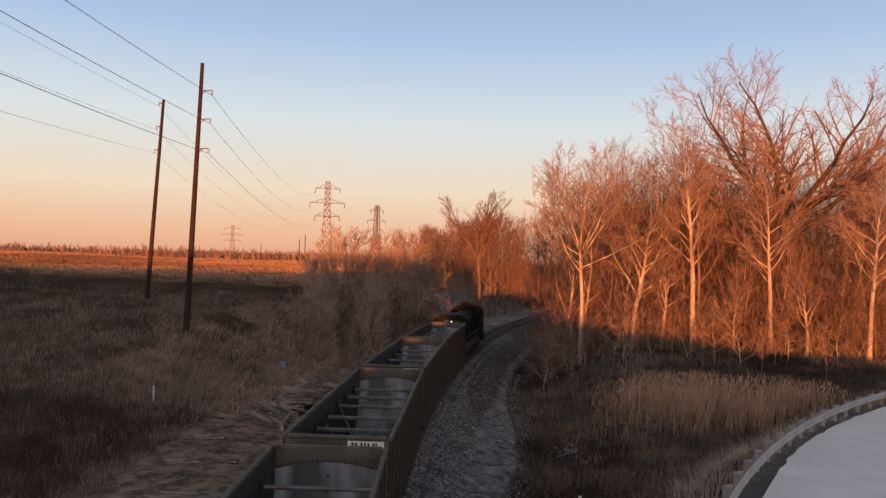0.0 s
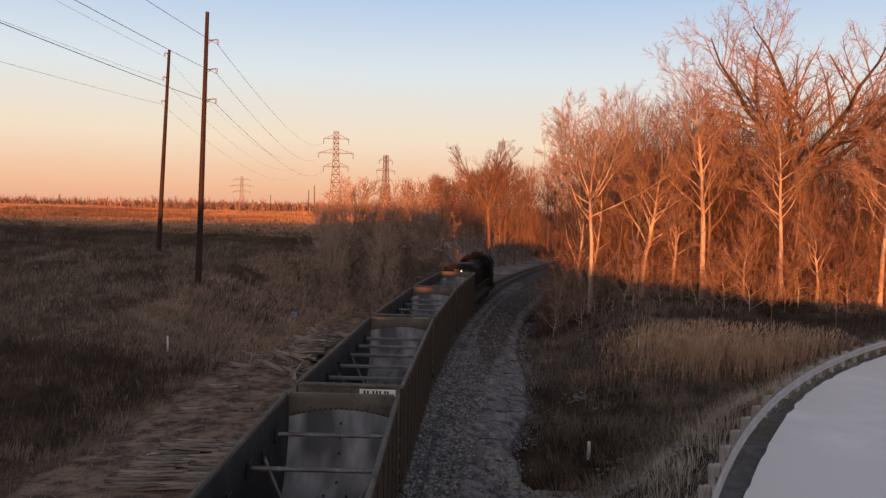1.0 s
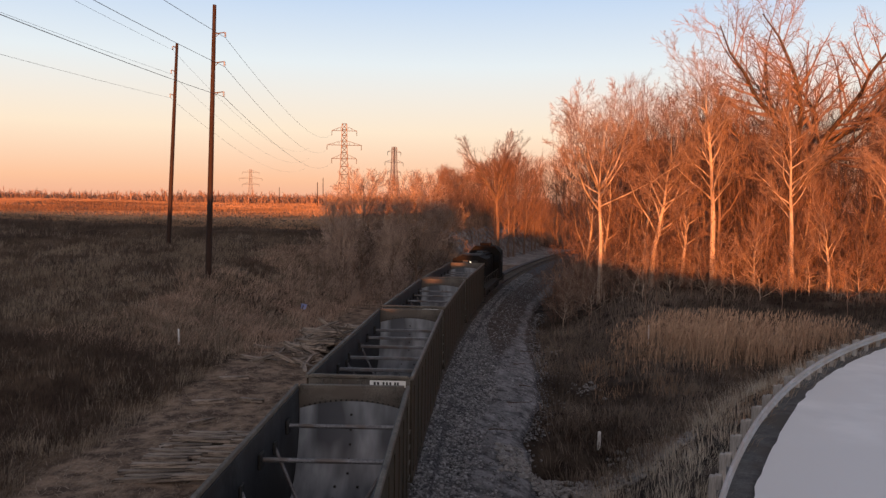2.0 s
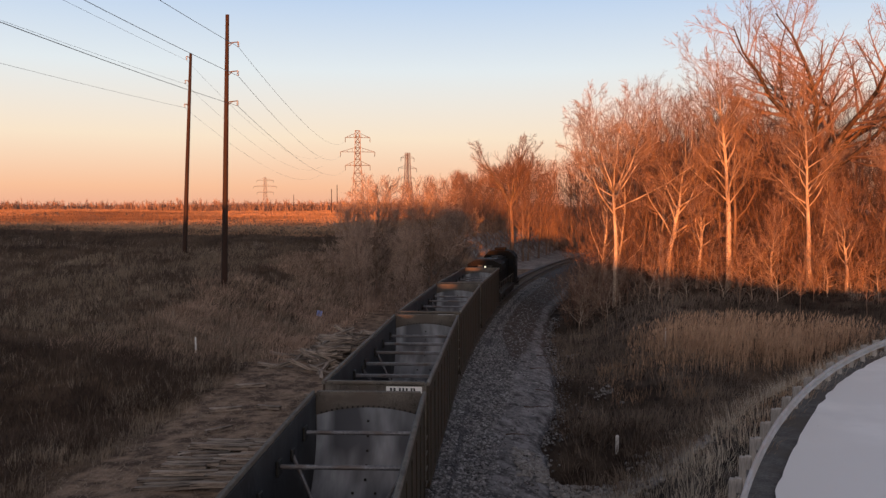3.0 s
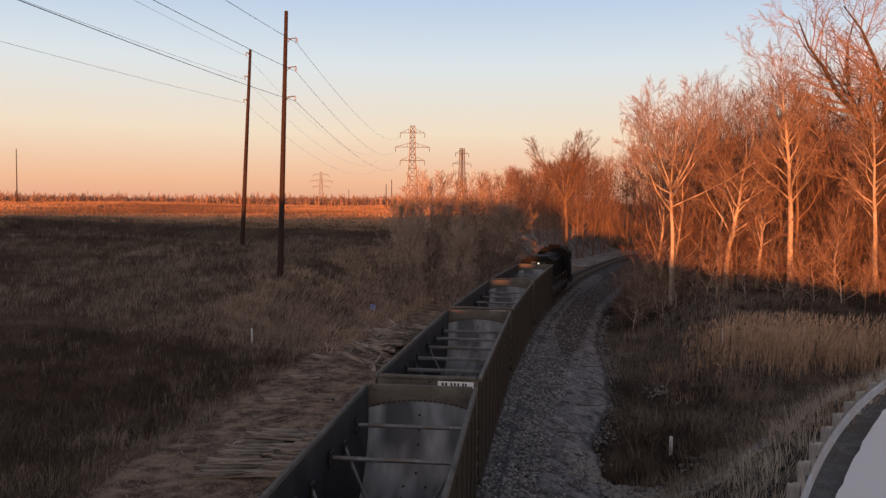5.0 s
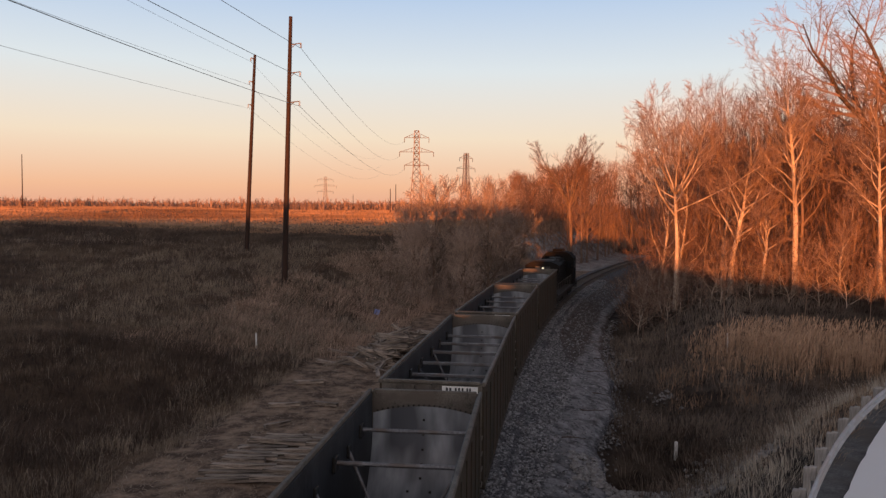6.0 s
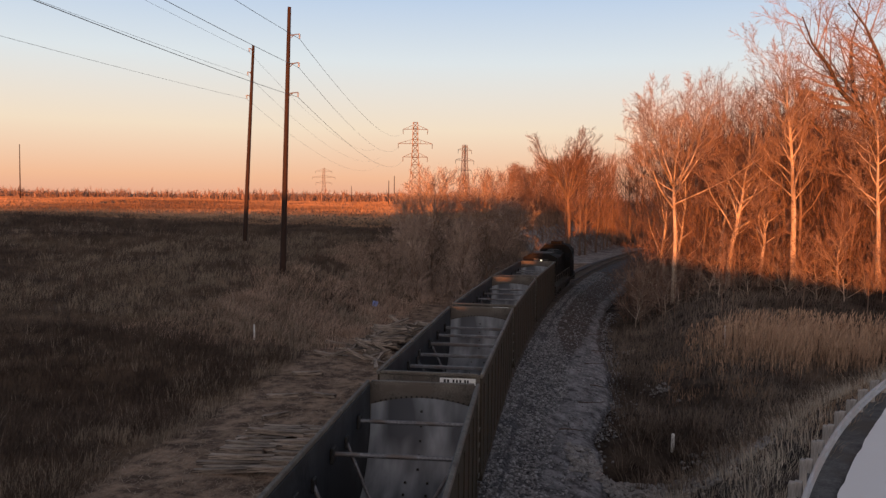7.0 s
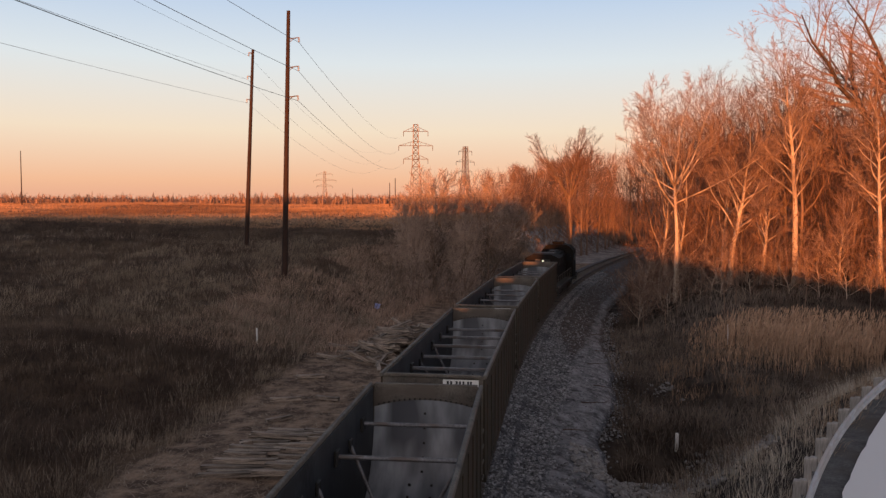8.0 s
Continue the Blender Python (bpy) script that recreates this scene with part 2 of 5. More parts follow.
def ballast_material():
    """Crushed stone, with brown cinders and pale fine gravel laid out by the band's zone attribute."""
    m = bpy.data.materials.new("ballast_stone")
    m.use_nodes = True
    n, l = m.node_tree.nodes, m.node_tree.links
    b = n["Principled BSDF"]
    g, att, sep = n.new("ShaderNodeNewGeometry"), n.new("ShaderNodeAttribute"), n.new("ShaderNodeSeparateColor")
    att.attribute_name = "zone"
    l.new(att.outputs["Color"], sep.inputs[0])

    def speckle(c1, c2, s, p1, p2):
        t, q = n.new("ShaderNodeTexNoise"), n.new("ShaderNodeValToRGB")
        t.inputs["Scale"].default_value, t.inputs["Detail"].default_value, t.inputs["Roughness"].default_value = s, 7, 0.7
        l.new(g.outputs["Position"], t.inputs["Vector"])
        q.color_ramp.elements[0].position, q.color_ramp.elements[0].color = p1, (*c1, 1)
        q.color_ramp.elements[1].position, q.color_ramp.elements[1].color = p2, (*c2, 1)
        l.new(t.outputs[0], q.inputs[0])
        return q.outputs[0], t.outputs[0]

    stone, height = speckle((0.007, 0.007, 0.008), (0.16, 0.16, 0.168), 7.0, 0.38, 0.66)
    cinder, _ = speckle((0.03, 0.025, 0.022), (0.12, 0.10, 0.088), 1.6, 0.35, 0.68)
    pale, _ = speckle((0.045, 0.044, 0.046), (0.29, 0.285, 0.29), 1.3, 0.36, 0.62)
    edge, _ = speckle((0, 0, 0), (1, 1, 1), 0.9, 0.2, 0.8)
    colour = stone
    for other, ch in ((cinder, 0), (pale, 1)):
        add, st, mx = n.new("ShaderNodeMath"), n.new("ShaderNodeMapRange"), n.new("ShaderNodeMixRGB")
        add.operation = "MULTIPLY_ADD"
        add.inputs[1].default_value = 0.7
        l.new(edge, add.inputs[0])
        l.new(sep.outputs[ch], add.inputs[2])
        st.inputs[1].default_value, st.inputs[2].default_value = 0.70, 1.0
        l.new(add.outputs[0], st.inputs[0])
        l.new(st.outputs[0], mx.inputs[0])
        l.new(colour, mx.inputs[1])
        l.new(other, mx.inputs[2])
        colour = mx.outputs[0]
    l.new(colour, b.inputs["Base Color"])
    b.inputs["Roughness"].default_value, b.inputs["Specular IOR Level"].default_value = 0.9, 0.2
    bp = n.new("ShaderNodeBump")
    bp.inputs["Strength"].default_value, bp.inputs["Distance"].default_value = 1.0, 0.06
    l.new(height, bp.inputs["Height"])
    l.new(bp.outputs[0], b.inputs["Normal"])
    return m


M_BALLAST = ballast_material()


# ---- plan ----
def track_x(y):
    """The railway's centre line: straight, then a wide bend to the east."""
    return -2.85 + 0.0011 * max(0.0, y - 13.0) ** 2


def track_turn(y):
    return math.atan2(0.0022 * max(0.0, y - 13.0), 1.0)


def track_walk(y, s):
    """The northing that lies s metres along the line from y."""
    steps = 40
    for _ in range(steps):
        y += s / steps * math.cos(track_turn(y))
    return y


ROAD_C, ROAD_R, ROAD_Z = (81.8, -15.4), 82.75, 2.05


def road_off(x, y):
    """Metres outside the guard rail's arc."""
    return math.hypot(x - ROAD_C[0], y - ROAD_C[1]) - ROAD_R


def ease(a, b, v):
    t = min(1.0, max(0.0, (v - a) / (b - a)))
    return t * t * (3 - 2 * t)


def profile(points, v):
    return float(np.interp(v, [p[0] for p in points], [p[1] for p in points]))


LEFT = [(0, -0.6), (30, -0.7), (40, -0.5), (50, 0.6), (70, 2.65), (94, 4.3), (118, 5.9), (140, 7.1), (220, 7.9), (400, 8.9), (6000, 9.6)]
RIGHT = [(0, -1.2), (44, -1.0), (58, -0.2), (75, 2.1), (100, 2.6), (200, 5.5), (400, 7.5), (6000, 8.2)]


# Top of the added ridge by easting, set to place shade and sunlight.
SHADE_RIDGE = [(-80, 10.5), (-42, 10.5), (-28, 11.8), (-13.6, 11.8), (-12.3, 5.5), (-10.7, 5.42), (-10.0, 7.6), (-2, 7.2), (0.5, 6.3), (6, 5.8), (11.5, 5.2), (17.7, 4.4), (26, 4.1), (90, 4.0)]


def ground_z(x, y):
    u, r = x - track_x(min(y, 260.0)), math.hypot(x, y)
    left, right = profile(LEFT, r), profile(RIGHT, r)
    line = -0.42 if u < 0 else -0.42 - 1.1 * ease(1.8, 5.4, u)
    line += 7.0 * ease(190, 330, y)
    z = line
    if u < 0:
        z += (left - line) * ease(9.0, 21.0, -u)
    else:
        z += (right - line) * ease(7.5, 16.0, u)
    z += (noise.noise(Vector((x * 0.12, y * 0.12, 3))) * 0.35 + noise.noise(Vector((x * 0.5, y * 0.5, 7))) * 0.12) * ease(3.0, 10.0, abs(u))
    if r > 120:
        z += (noise.noise(Vector((x * 0.012, y * 0.012, 1))) * 1.2 + noise.noise(Vector((x * 0.004, y * 0.004, 5))) * 1.6) * ease(130, 300, r)
    z -= 2.6 * math.exp(-((((x - 4.3) / 1.9) ** 2 + ((y - 33.7) / 2.0) ** 2) ** 2))   # the washed-out hole by the culvert
    z -= 0.8 * math.exp(-(((x + 22) / 7) ** 2 + ((y - 36) / 4) ** 2))             # dip in the weeds
    off = road_off(x, y)
    if off < 7.0 and -30 < y < 70:
        z += (ROAD_Z - 0.12 - z) * (1 - ease(0.3, 6.5, off))
    # unseen ridge added behind; its top is shaped to block the low sun
    if -62 < y < -22:
        top = profile(SHADE_RIDGE, x) + noise.noise(Vector((x * 0.3, 0, 0))) * 0.3
        z += (top - z) * ease(-22, -40, y) * (1 - ease(-46, -61, y))
    return z


# ---- building helpers ----
def mesh_of(name, verts, faces, mat=None, smooth=False):
    me = bpy.data.meshes.new(name)
    me.from_pydata(verts, [], faces)
    if mat:
        me.materials.append(mat)
    if smooth:
        me.polygons.foreach_set("use_smooth", [True] * len(me.polygons))
    me.update()
    return me


def part(name, bm, mat, parent=None, label=""):
    me = bpy.data.meshes.new(name)
    bm.to_mesh(me)
    bm.free()
    me.materials.append(mat)
    ob = new(name, me)
    ob.parent = parent
    if label:
        tagged(ob, label)
    return ob


def box(bm, cx, cy, cz, sx, sy, sz, bevel=0.0, turn=None):
    r = bmesh.ops.create_cube(bm, size=1.0)
    vs = r["verts"]
    bmesh.ops.scale(bm, vec=(sx, sy, sz), verts=vs)
    if bevel:
        es = list({e for v in vs for e in v.link_edges})
        res = bmesh.ops.bevel(bm, geom=es, offset=bevel, segments=1, affect="EDGES")
        vs = list({v for f in res["faces"] for v in f.verts} | {v for v in vs if v.is_valid})
    if turn is not None:
        bmesh.ops.rotate(bm, cent=(0, 0, 0), matrix=turn.to_3x3(), verts=vs)
    bmesh.ops.translate(bm, vec=(cx, cy, cz), verts=vs)


def rod(bm, a, b, r0, r1=None, n=8):
    a, b = Vector(a), Vector(b)
    r1 = r0 if r1 is None else r1
    m = Matrix.Translation((a + b) / 2) @ (b - a).to_track_quat("Z", "Y").to_matrix().to_4x4()
    bmesh.ops.create_cone(bm, cap_ends=True, segments=n, radius1=r0, radius2=r1, depth=(b - a).length, matrix=m)


def boxes(*rows, bevel=0.0):
    bm = bmesh.new()
    for row in rows:
        box(bm, *row, bevel=bevel)
    return bm


def rods(*rows, n=8):
    bm = bmesh.new()
    for row in rows:
        rod(bm, *row, n=n)
    return bm


# ---- ground ----
def spaced(near, step, far, growth):
    out, v, s = [], 0.0, step
    while v < near:
        out.append(v)
        v += step
    while v < far:
        out.append(v)
        s *= growth
        v += s
    return out + [far]


def build_ground():
    right = spaced(45, 0.6, 4500, 1.09)
    xs = [-v for v in reversed(right[1:])] + right
    ys = [-v for v in reversed(spaced(64, 1.5, 3000, 1.25)[1:])] + spaced(110, 0.7, 4500, 1.07)
    verts = [(x, y, ground_z(x, y)) for y in ys for x in xs]
    nx = len(xs)
    faces = [(j * nx + i, j * nx + i + 1, (j + 1) * nx + i + 1, (j + 1) * nx + i) for j in range(len(ys) - 1) for i in range(nx - 1)]
    me = mesh_of("ground", verts, faces, M_GROUND, True)
    zone = me.color_attributes.new("zone", "FLOAT_COLOR", "POINT")
    cols = []
    for x, y, z in verts:
        u = x - track_x(min(y, 260.0))
        dirt = mud = 0.0
        if 0 < y < 175:
            dirt = ease(-13.5, -9.5, u) * (1 - ease(2.5, 3.5, u)) * (1 - 0.6 * ease(70, 95, y) * (1 if u < -4 else 0))
            dirt = max(dirt, ease(122, 132, y) * (1 - ease(160, 170, y)) * ease(-14, -8, u) * (1 - ease(14, 20, u)))
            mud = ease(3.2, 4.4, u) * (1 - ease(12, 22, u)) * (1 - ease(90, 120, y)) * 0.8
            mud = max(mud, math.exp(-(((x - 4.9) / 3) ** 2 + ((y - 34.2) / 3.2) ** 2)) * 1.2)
            # shade between the reeds and the wood, painted with the mud tone
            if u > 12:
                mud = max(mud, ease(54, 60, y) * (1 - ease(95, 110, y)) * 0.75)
        # sunlit tone painted in by distance, from about the shadow's edge outwards
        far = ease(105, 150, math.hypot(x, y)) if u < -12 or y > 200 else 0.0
        crossing = ease(128, 140, y) * (1 - ease(180, 195, y)) * ease(-20, -13, u) * (1 - ease(5, 9, u))
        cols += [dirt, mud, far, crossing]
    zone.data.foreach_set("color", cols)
    tagged(new("ground", me), "rough field of dry brown grass, dirt and mud", "ground", kind="structure")


build_ground()


# ---- railway ----
def foot(y):
    """How far the loose stone spreads downhill."""
    return 0.80 + 0.14 * ease(36, 44, y) - 0.10 * ease(50, 66, y) + 0.12 * ease(80, 105, y) + 0.05 * noise.noise(Vector((y * 0.35, 0, 6)))


def strip(name, mat, y0, y1, step, section, label, category):
    """A band along the line; section is (offset, height) pairs."""
    ys = np.arange(y0, y1, step)
    verts, faces, k = [], [], len(section)
    for y in ys:
        a = track_turn(y)
        k_edge = foot(y) if name == "ballast" else 1.0
        for o, h in section:
            o = o * k_edge if o > 1.9 else o
            jig = noise.noise(Vector((o * 1.7, y * 0.6, 2))) * 0.10 if abs(o) > 1.2 else 0
            verts.append((track_x(y) + o * math.cos(a), y - o * math.sin(a), h + jig))
    for j in range(len(ys) - 1):
        faces += [(j * k + i, j * k + i + 1, (j + 1) * k + i + 1, (j + 1) * k + i) for i in range(k - 1)]
    me = mesh_of(name, verts, faces, mat, True)
    if name == "ballast":
        zone = me.color_attributes.new("zone", "FLOAT_COLOR", "POINT")
        cols = []
        for y in ys:
            for o, h in section:
                far = ease(46, 66, y)
                cinder = ease(3.6 - 1.2 * far, 4.6 - 1.2 * far, o) * (0.25 + 0.75 * far)
                pale = ease(3.4 + 1.6 * far, 4.9 + 1.2 * far, o) * (1 - ease(6.3, 7.0, o)) * (1 - 0.35 * far)
                cols += [cinder, pale, 0.0, 1.0]
        zone.data.foreach_set("color", cols)
    return tagged(new(name, me), label, category, kind="structure")


BALLAST = strip("ballast", M_BALLAST, 4, 190, 0.5,
      [(-3.6, -0.75), (-2.7, -0.38), (-1.9, -0.16), (-0.9, -0.13), (0, -0.12), (0.9, -0.13), (1.9, -0.18), (2.6, -0.34), (3.1, -0.43), (3.6, -0.52), (4.2, -0.62), (4.8, -0.72), (5.4, -0.83), (6.0, -0.95), (6.45, -1.12), (6.9, -1.35)],
      "grey crushed-stone ballast shoulder beside the rails", "ballast")


def rail_section(c):
    return [(c - 0.07, -0.02), (c - 0.07, 0.0), (c - 0.012, 0.03), (c - 0.012, 0.11), (c - 0.036, 0.12), (c - 0.036, 0.155),
            (c + 0.036, 0.155), (c + 0.036, 0.12), (c + 0.012, 0.11), (c + 0.012, 0.03), (c + 0.07, 0.0), (c + 0.07, -0.02)]


for c in (-0.755, 0.755):
    strip("rail", M_RAIL, 4, 190, 2.0, rail_section(c), "rust-brown steel rail spiked to the ties", "rail")


# ---- freight train ----
CAR_W, CAR_TOP, CAR_L, PITCH = 3.15, 4.05, 15.5, 16.75


def add_truck(parent, y):
    bm = bmesh.new()
    for s in (-1, 1):
        box(bm, s * 1.0, y, 0.55, 0.14, 2.3, 0.28, 0.04)
        box(bm, s * 1.0, y, 0.42, 0.16, 0.9, 0.45, 0.04)
        for w in (-0.88, 0.88):
            box(bm, s * 1.02, y + w, 0.48, 0.20, 0.34, 0.34, 0.04)
    box(bm, 0, y, 0.6, 2.0, 0.4, 0.3, 0.03)
    truck = part("truck", bm, M_BLACK, parent, "black cast-steel truck frame")
    for w in (-0.88, 0.88):
        bm = bmesh.new()
        for s in (-1, 1):
            rod(bm, (s * 0.70, y + w, 0.60), (s * 0.82, y + w, 0.60), 0.46, n=20)
            rod(bm, (s * 0.66, y + w, 0.60), (s * 0.70, y + w, 0.60), 0.50, n=20)
        rod(bm, (-0.7, y + w, 0.60), (0.7, y + w, 0.60), 0.09)
        part("wheelset", bm, M_RAIL, truck, "steel wheels on an axle")


def curved_sheet(end, y_in, z_hi, width, n=20):
    """The plate that sweeps from an end wall down to the floor."""
    bm = bmesh.new()
    rows = []
    for i in range(n + 1):
        a = math.pi / 2 * i / n
        y = end * (CAR_L / 2 - 0.14) - end * (y_in * (1 - math.cos(a)))
        z = z_hi - (z_hi - 1.0) * math.sin(a)
        row = []
        for k in range(9):
            x = -width / 2 + width * k / 8
            arch = 0.22 * (1 - (2 * x / width) ** 2) * (1 - i / n)
            row.append(bm.verts.new((x, y, z + arch)))
        rows.append(row)
    for r0, r1 in zip(rows, rows[1:]):
        for k in range(8):
            bm.faces.new((r0[k], r0[k + 1], r1[k + 1], r1[k]))
    for f in bm.faces:
        f.smooth = True
    return bm


def gondola(style):
    car = new("coal_gondola")
    h, hl = CAR_W / 2, CAR_L / 2
    zb = 1.0
    for s in (-1, 1):
        bm = boxes((s * (h - 0.05), 0, (zb + CAR_TOP) / 2 - 0.05, 0.07, CAR_L - 0.1, CAR_TOP - zb - 0.14))
        for k in range(11):                                            # shallow outside stakes
            box(bm, s * (h + 0.0), -hl + 0.7 + k * (CAR_L - 1.4) / 10, 2.35, 0.025, 0.12, 2.6, 0.004)
        part("side_wall", bm, M_CAR_SIDE, car)
        part("side_lining", boxes((s * (h - 0.105), 0, 2.5, 0.03, CAR_L - 0.34, 2.9)), M_CAR_INSIDE, car, "coal-darkened inner side sheet")
        bm = boxes((s * (h - 0.03), 0, CAR_TOP - 0.06, 0.10, CAR_L, 0.12), bevel=0.02)
        part("top_chord", bm, M_CAR_RIM, car, "scuffed grey-brown top rail")
        part("bottom_sill", boxes((s * (h - 0.06), 0, 0.95, 0.16, CAR_L - 0.3, 0.22), bevel=0.02), M_CAR_SIDE, car)
    for e in (-1, 1):
        bm = boxes((0, e * (hl - 0.08), 2.55, CAR_W - 0.16, 0.07, 2.9))
        wall = part("end_wall", bm, M_CAR_RIM, car, "dented steel end wall")
        for k in (-1.1, -0.55, 0.0, 0.55, 1.1):
            part("stake", boxes((k, e * (hl - 0.02), 2.5, 0.10, 0.09, 2.8), bevel=0.015), M_CAR_RIM, wall)
        part("brace_rail", boxes((0, e * (hl + 0.02), 3.15, CAR_W - 0.2, 0.06, 0.10), bevel=0.02), M_CAR_RIM, wall)
        part("end_chord", boxes((0, e * (hl - 0.05), CAR_TOP - 0.05, CAR_W - 0.26, 0.14, 0.10), bevel=0.02), M_CAR_RIM, car, "scuffed steel end rail")
        part("end_lining", boxes((0, e * (hl - 0.125), 3.70, CAR_W - 0.27, 0.02, 0.55)), M_CAR_RIM, car, "brown-stained inner end sheet")
        part("slope_sheet", curved_sheet(e, 2.4, 3.40, CAR_W - 0.28), M_POLISHED, car, "coal-polished curved end plate")
        bm = bmesh.new()
        for k in range(19):
            x = -1.3 + k * 2.6 / 18
            box(bm, x, e * (hl - 0.155), 3.43 + 0.22 * (1 - (x / 1.44) ** 2), 0.05, 0.03, 0.05)
        for k in range(9):
            a = math.pi / 2 * (k + 1) / 10
            for x in ((-0.05, 0.05) if k > 4 else (0.0,)):
                box(bm, x * 6 if k > 4 else x, e * (hl - 0.16 - 2.4 * (1 - math.cos(a))), 3.43 - 2.40 * math.sin(a) + 0.22 * (1 - a / 1.57), 0.06, 0.05, 0.05)
        tagged(part("rivet_row", bm, M_BLACK, car, "dark rivet heads"), kind="stuff")
        part("coupler", boxes((0, e * (hl + 0.25), 0.85, 0.22, 0.6, 0.26), (0, e * (hl + 0.40), 0.85, 0.34, 0.18, 0.34), bevel=0.04), M_BLACK, car)
        add_truck(car, e * (hl - 1.9))
        for k in range(5):
            part("grab_iron", rods(((e * h + e * 0.05, e * (hl - 0.25), 1.2 + 0.42 * k), (e * h + e * 0.05, e * (hl - 0.7), 1.2 + 0.42 * k), 0.016), n=6), M_CAR_RIM, car)
        bm = bmesh.new()
        box(bm, -e * 0.85, e * (hl + 0.035), 3.82, 1.05 if style else 0.8, 0.02, 0.19)
        sign = part("number_panel", bm, M_WHITE, car, "white panel with dark marks")
        bm = bmesh.new()
        for k, w in ((-0.38, 0.08), (-0.28, 0.08), (-0.12, 0.07), (-0.02, 0.07), (0.08, 0.07), (0.22, 0.07), (0.30, 0.07)):
            box(bm, -e * 0.85 - e * k, e * (hl + 0.049), 3.82, w * 0.8, 0.008, 0.11)
        tagged(part("marks", bm, M_INK, sign), kind="stuff")
    bm = boxes((0, 0, 0.98, CAR_W - 0.3, CAR_L - 0.4, 0.06))
    part("floor", bm, M_TUB_FLOOR, car, "coal-dusted steel floor plate")
    bm = bmesh.new()                                                  # riveted seams across the tub
    for y in (-4.2, -1.9, 1.9, 4.2):
        box(bm, 0, y, 1.02, CAR_W - 0.4, 0.16, 0.03)
        for k in range(15):
            box(bm, -1.3 + k * 2.6 / 14, y, 1.05, 0.06, 0.06, 0.04)
    tagged(part("seam", bm, M_CAR_INSIDE, car, "riveted floor seams"), kind="stuff")
    part("centre_sill", boxes((0, 0, 1.12, 0.5, 2.6, 0.28), (0, 0, 0.8, 0.4, CAR_L, 0.3), bevel=0.04), M_CAR_INSIDE, car)
    bars = (-5.6, -3.4, -1.2, 1.2, 3.4, 5.6) if style else (-6.0, -2.9, 0.2, 3.2, 6.0)
    for y in bars:
        if style:
            bm = boxes((0, y, 3.32, CAR_W - 0.3, 0.10, 0.12), bevel=0.02)
        else:
            bm = rods(((-h + 0.12, y, 3.35), (h - 0.12, y, 3.35), 0.055), n=12)
        bar = part("crossbar", bm, M_CROSSBAR, car, "worn steel cross brace")
        for s in (-1, 1):
            part("bracket", boxes((s * (h - 0.16), y, 3.33, 0.08, 0.34, 0.36), bevel=0.02), M_BLACK, bar)
    stays = (-1.7, 1.7) if style else (-4.4, -1.4, 1.6, 4.6)
    for y in stays:
        for s in (-1, 1):
            t = -0.5 if y > 0 else 0.5
            bm = rods(((s * (h - 0.14), y, 3.2), (s * 0.2, y + t * 2.0, 1.15), 0.045))
            stay = part("diagonal_stay", bm, M_CROSSBAR, car, "slanting steel stay rod")
            part("bracket", boxes((s * (h - 0.15), y, 3.2, 0.07, 0.26, 0.30), bevel=0.02), M_BLACK, stay)
    return car


def on_track(y_mid):
    return pose(track_x(y_mid), y_mid, 0.155 - 0.14, 0, 0, -math.degrees(track_turn(y_mid)))


REAR = 22.7                                        # northing of the rear of the second car
kinds = {0: gondola(0), 1: gondola(1)}
for i, kind in ((-1, 0), (0, 1), (1, 0), (2, 1)):
    m = on_track(track_walk(REAR, i * PITCH + PITCH / 2) if i >= 0 else REAR - PITCH / 2)
    src = kinds[kind]
    if src.get("used"):
        ob = copy_thing(src, m)
    else:
        ob = src
        ob.matrix_basis = m
        ob["used"] = 1
    tagged(ob, "empty olive-black coal gondola with round cross rods" if kind == 0 else "empty olive-black coal gondola with square cross bars", "freight car", "gondolas of the train")
for src in kinds.values():
    del src["used"]
for ob in list(scene.objects):
    if "used" in ob:
        del ob["used"]


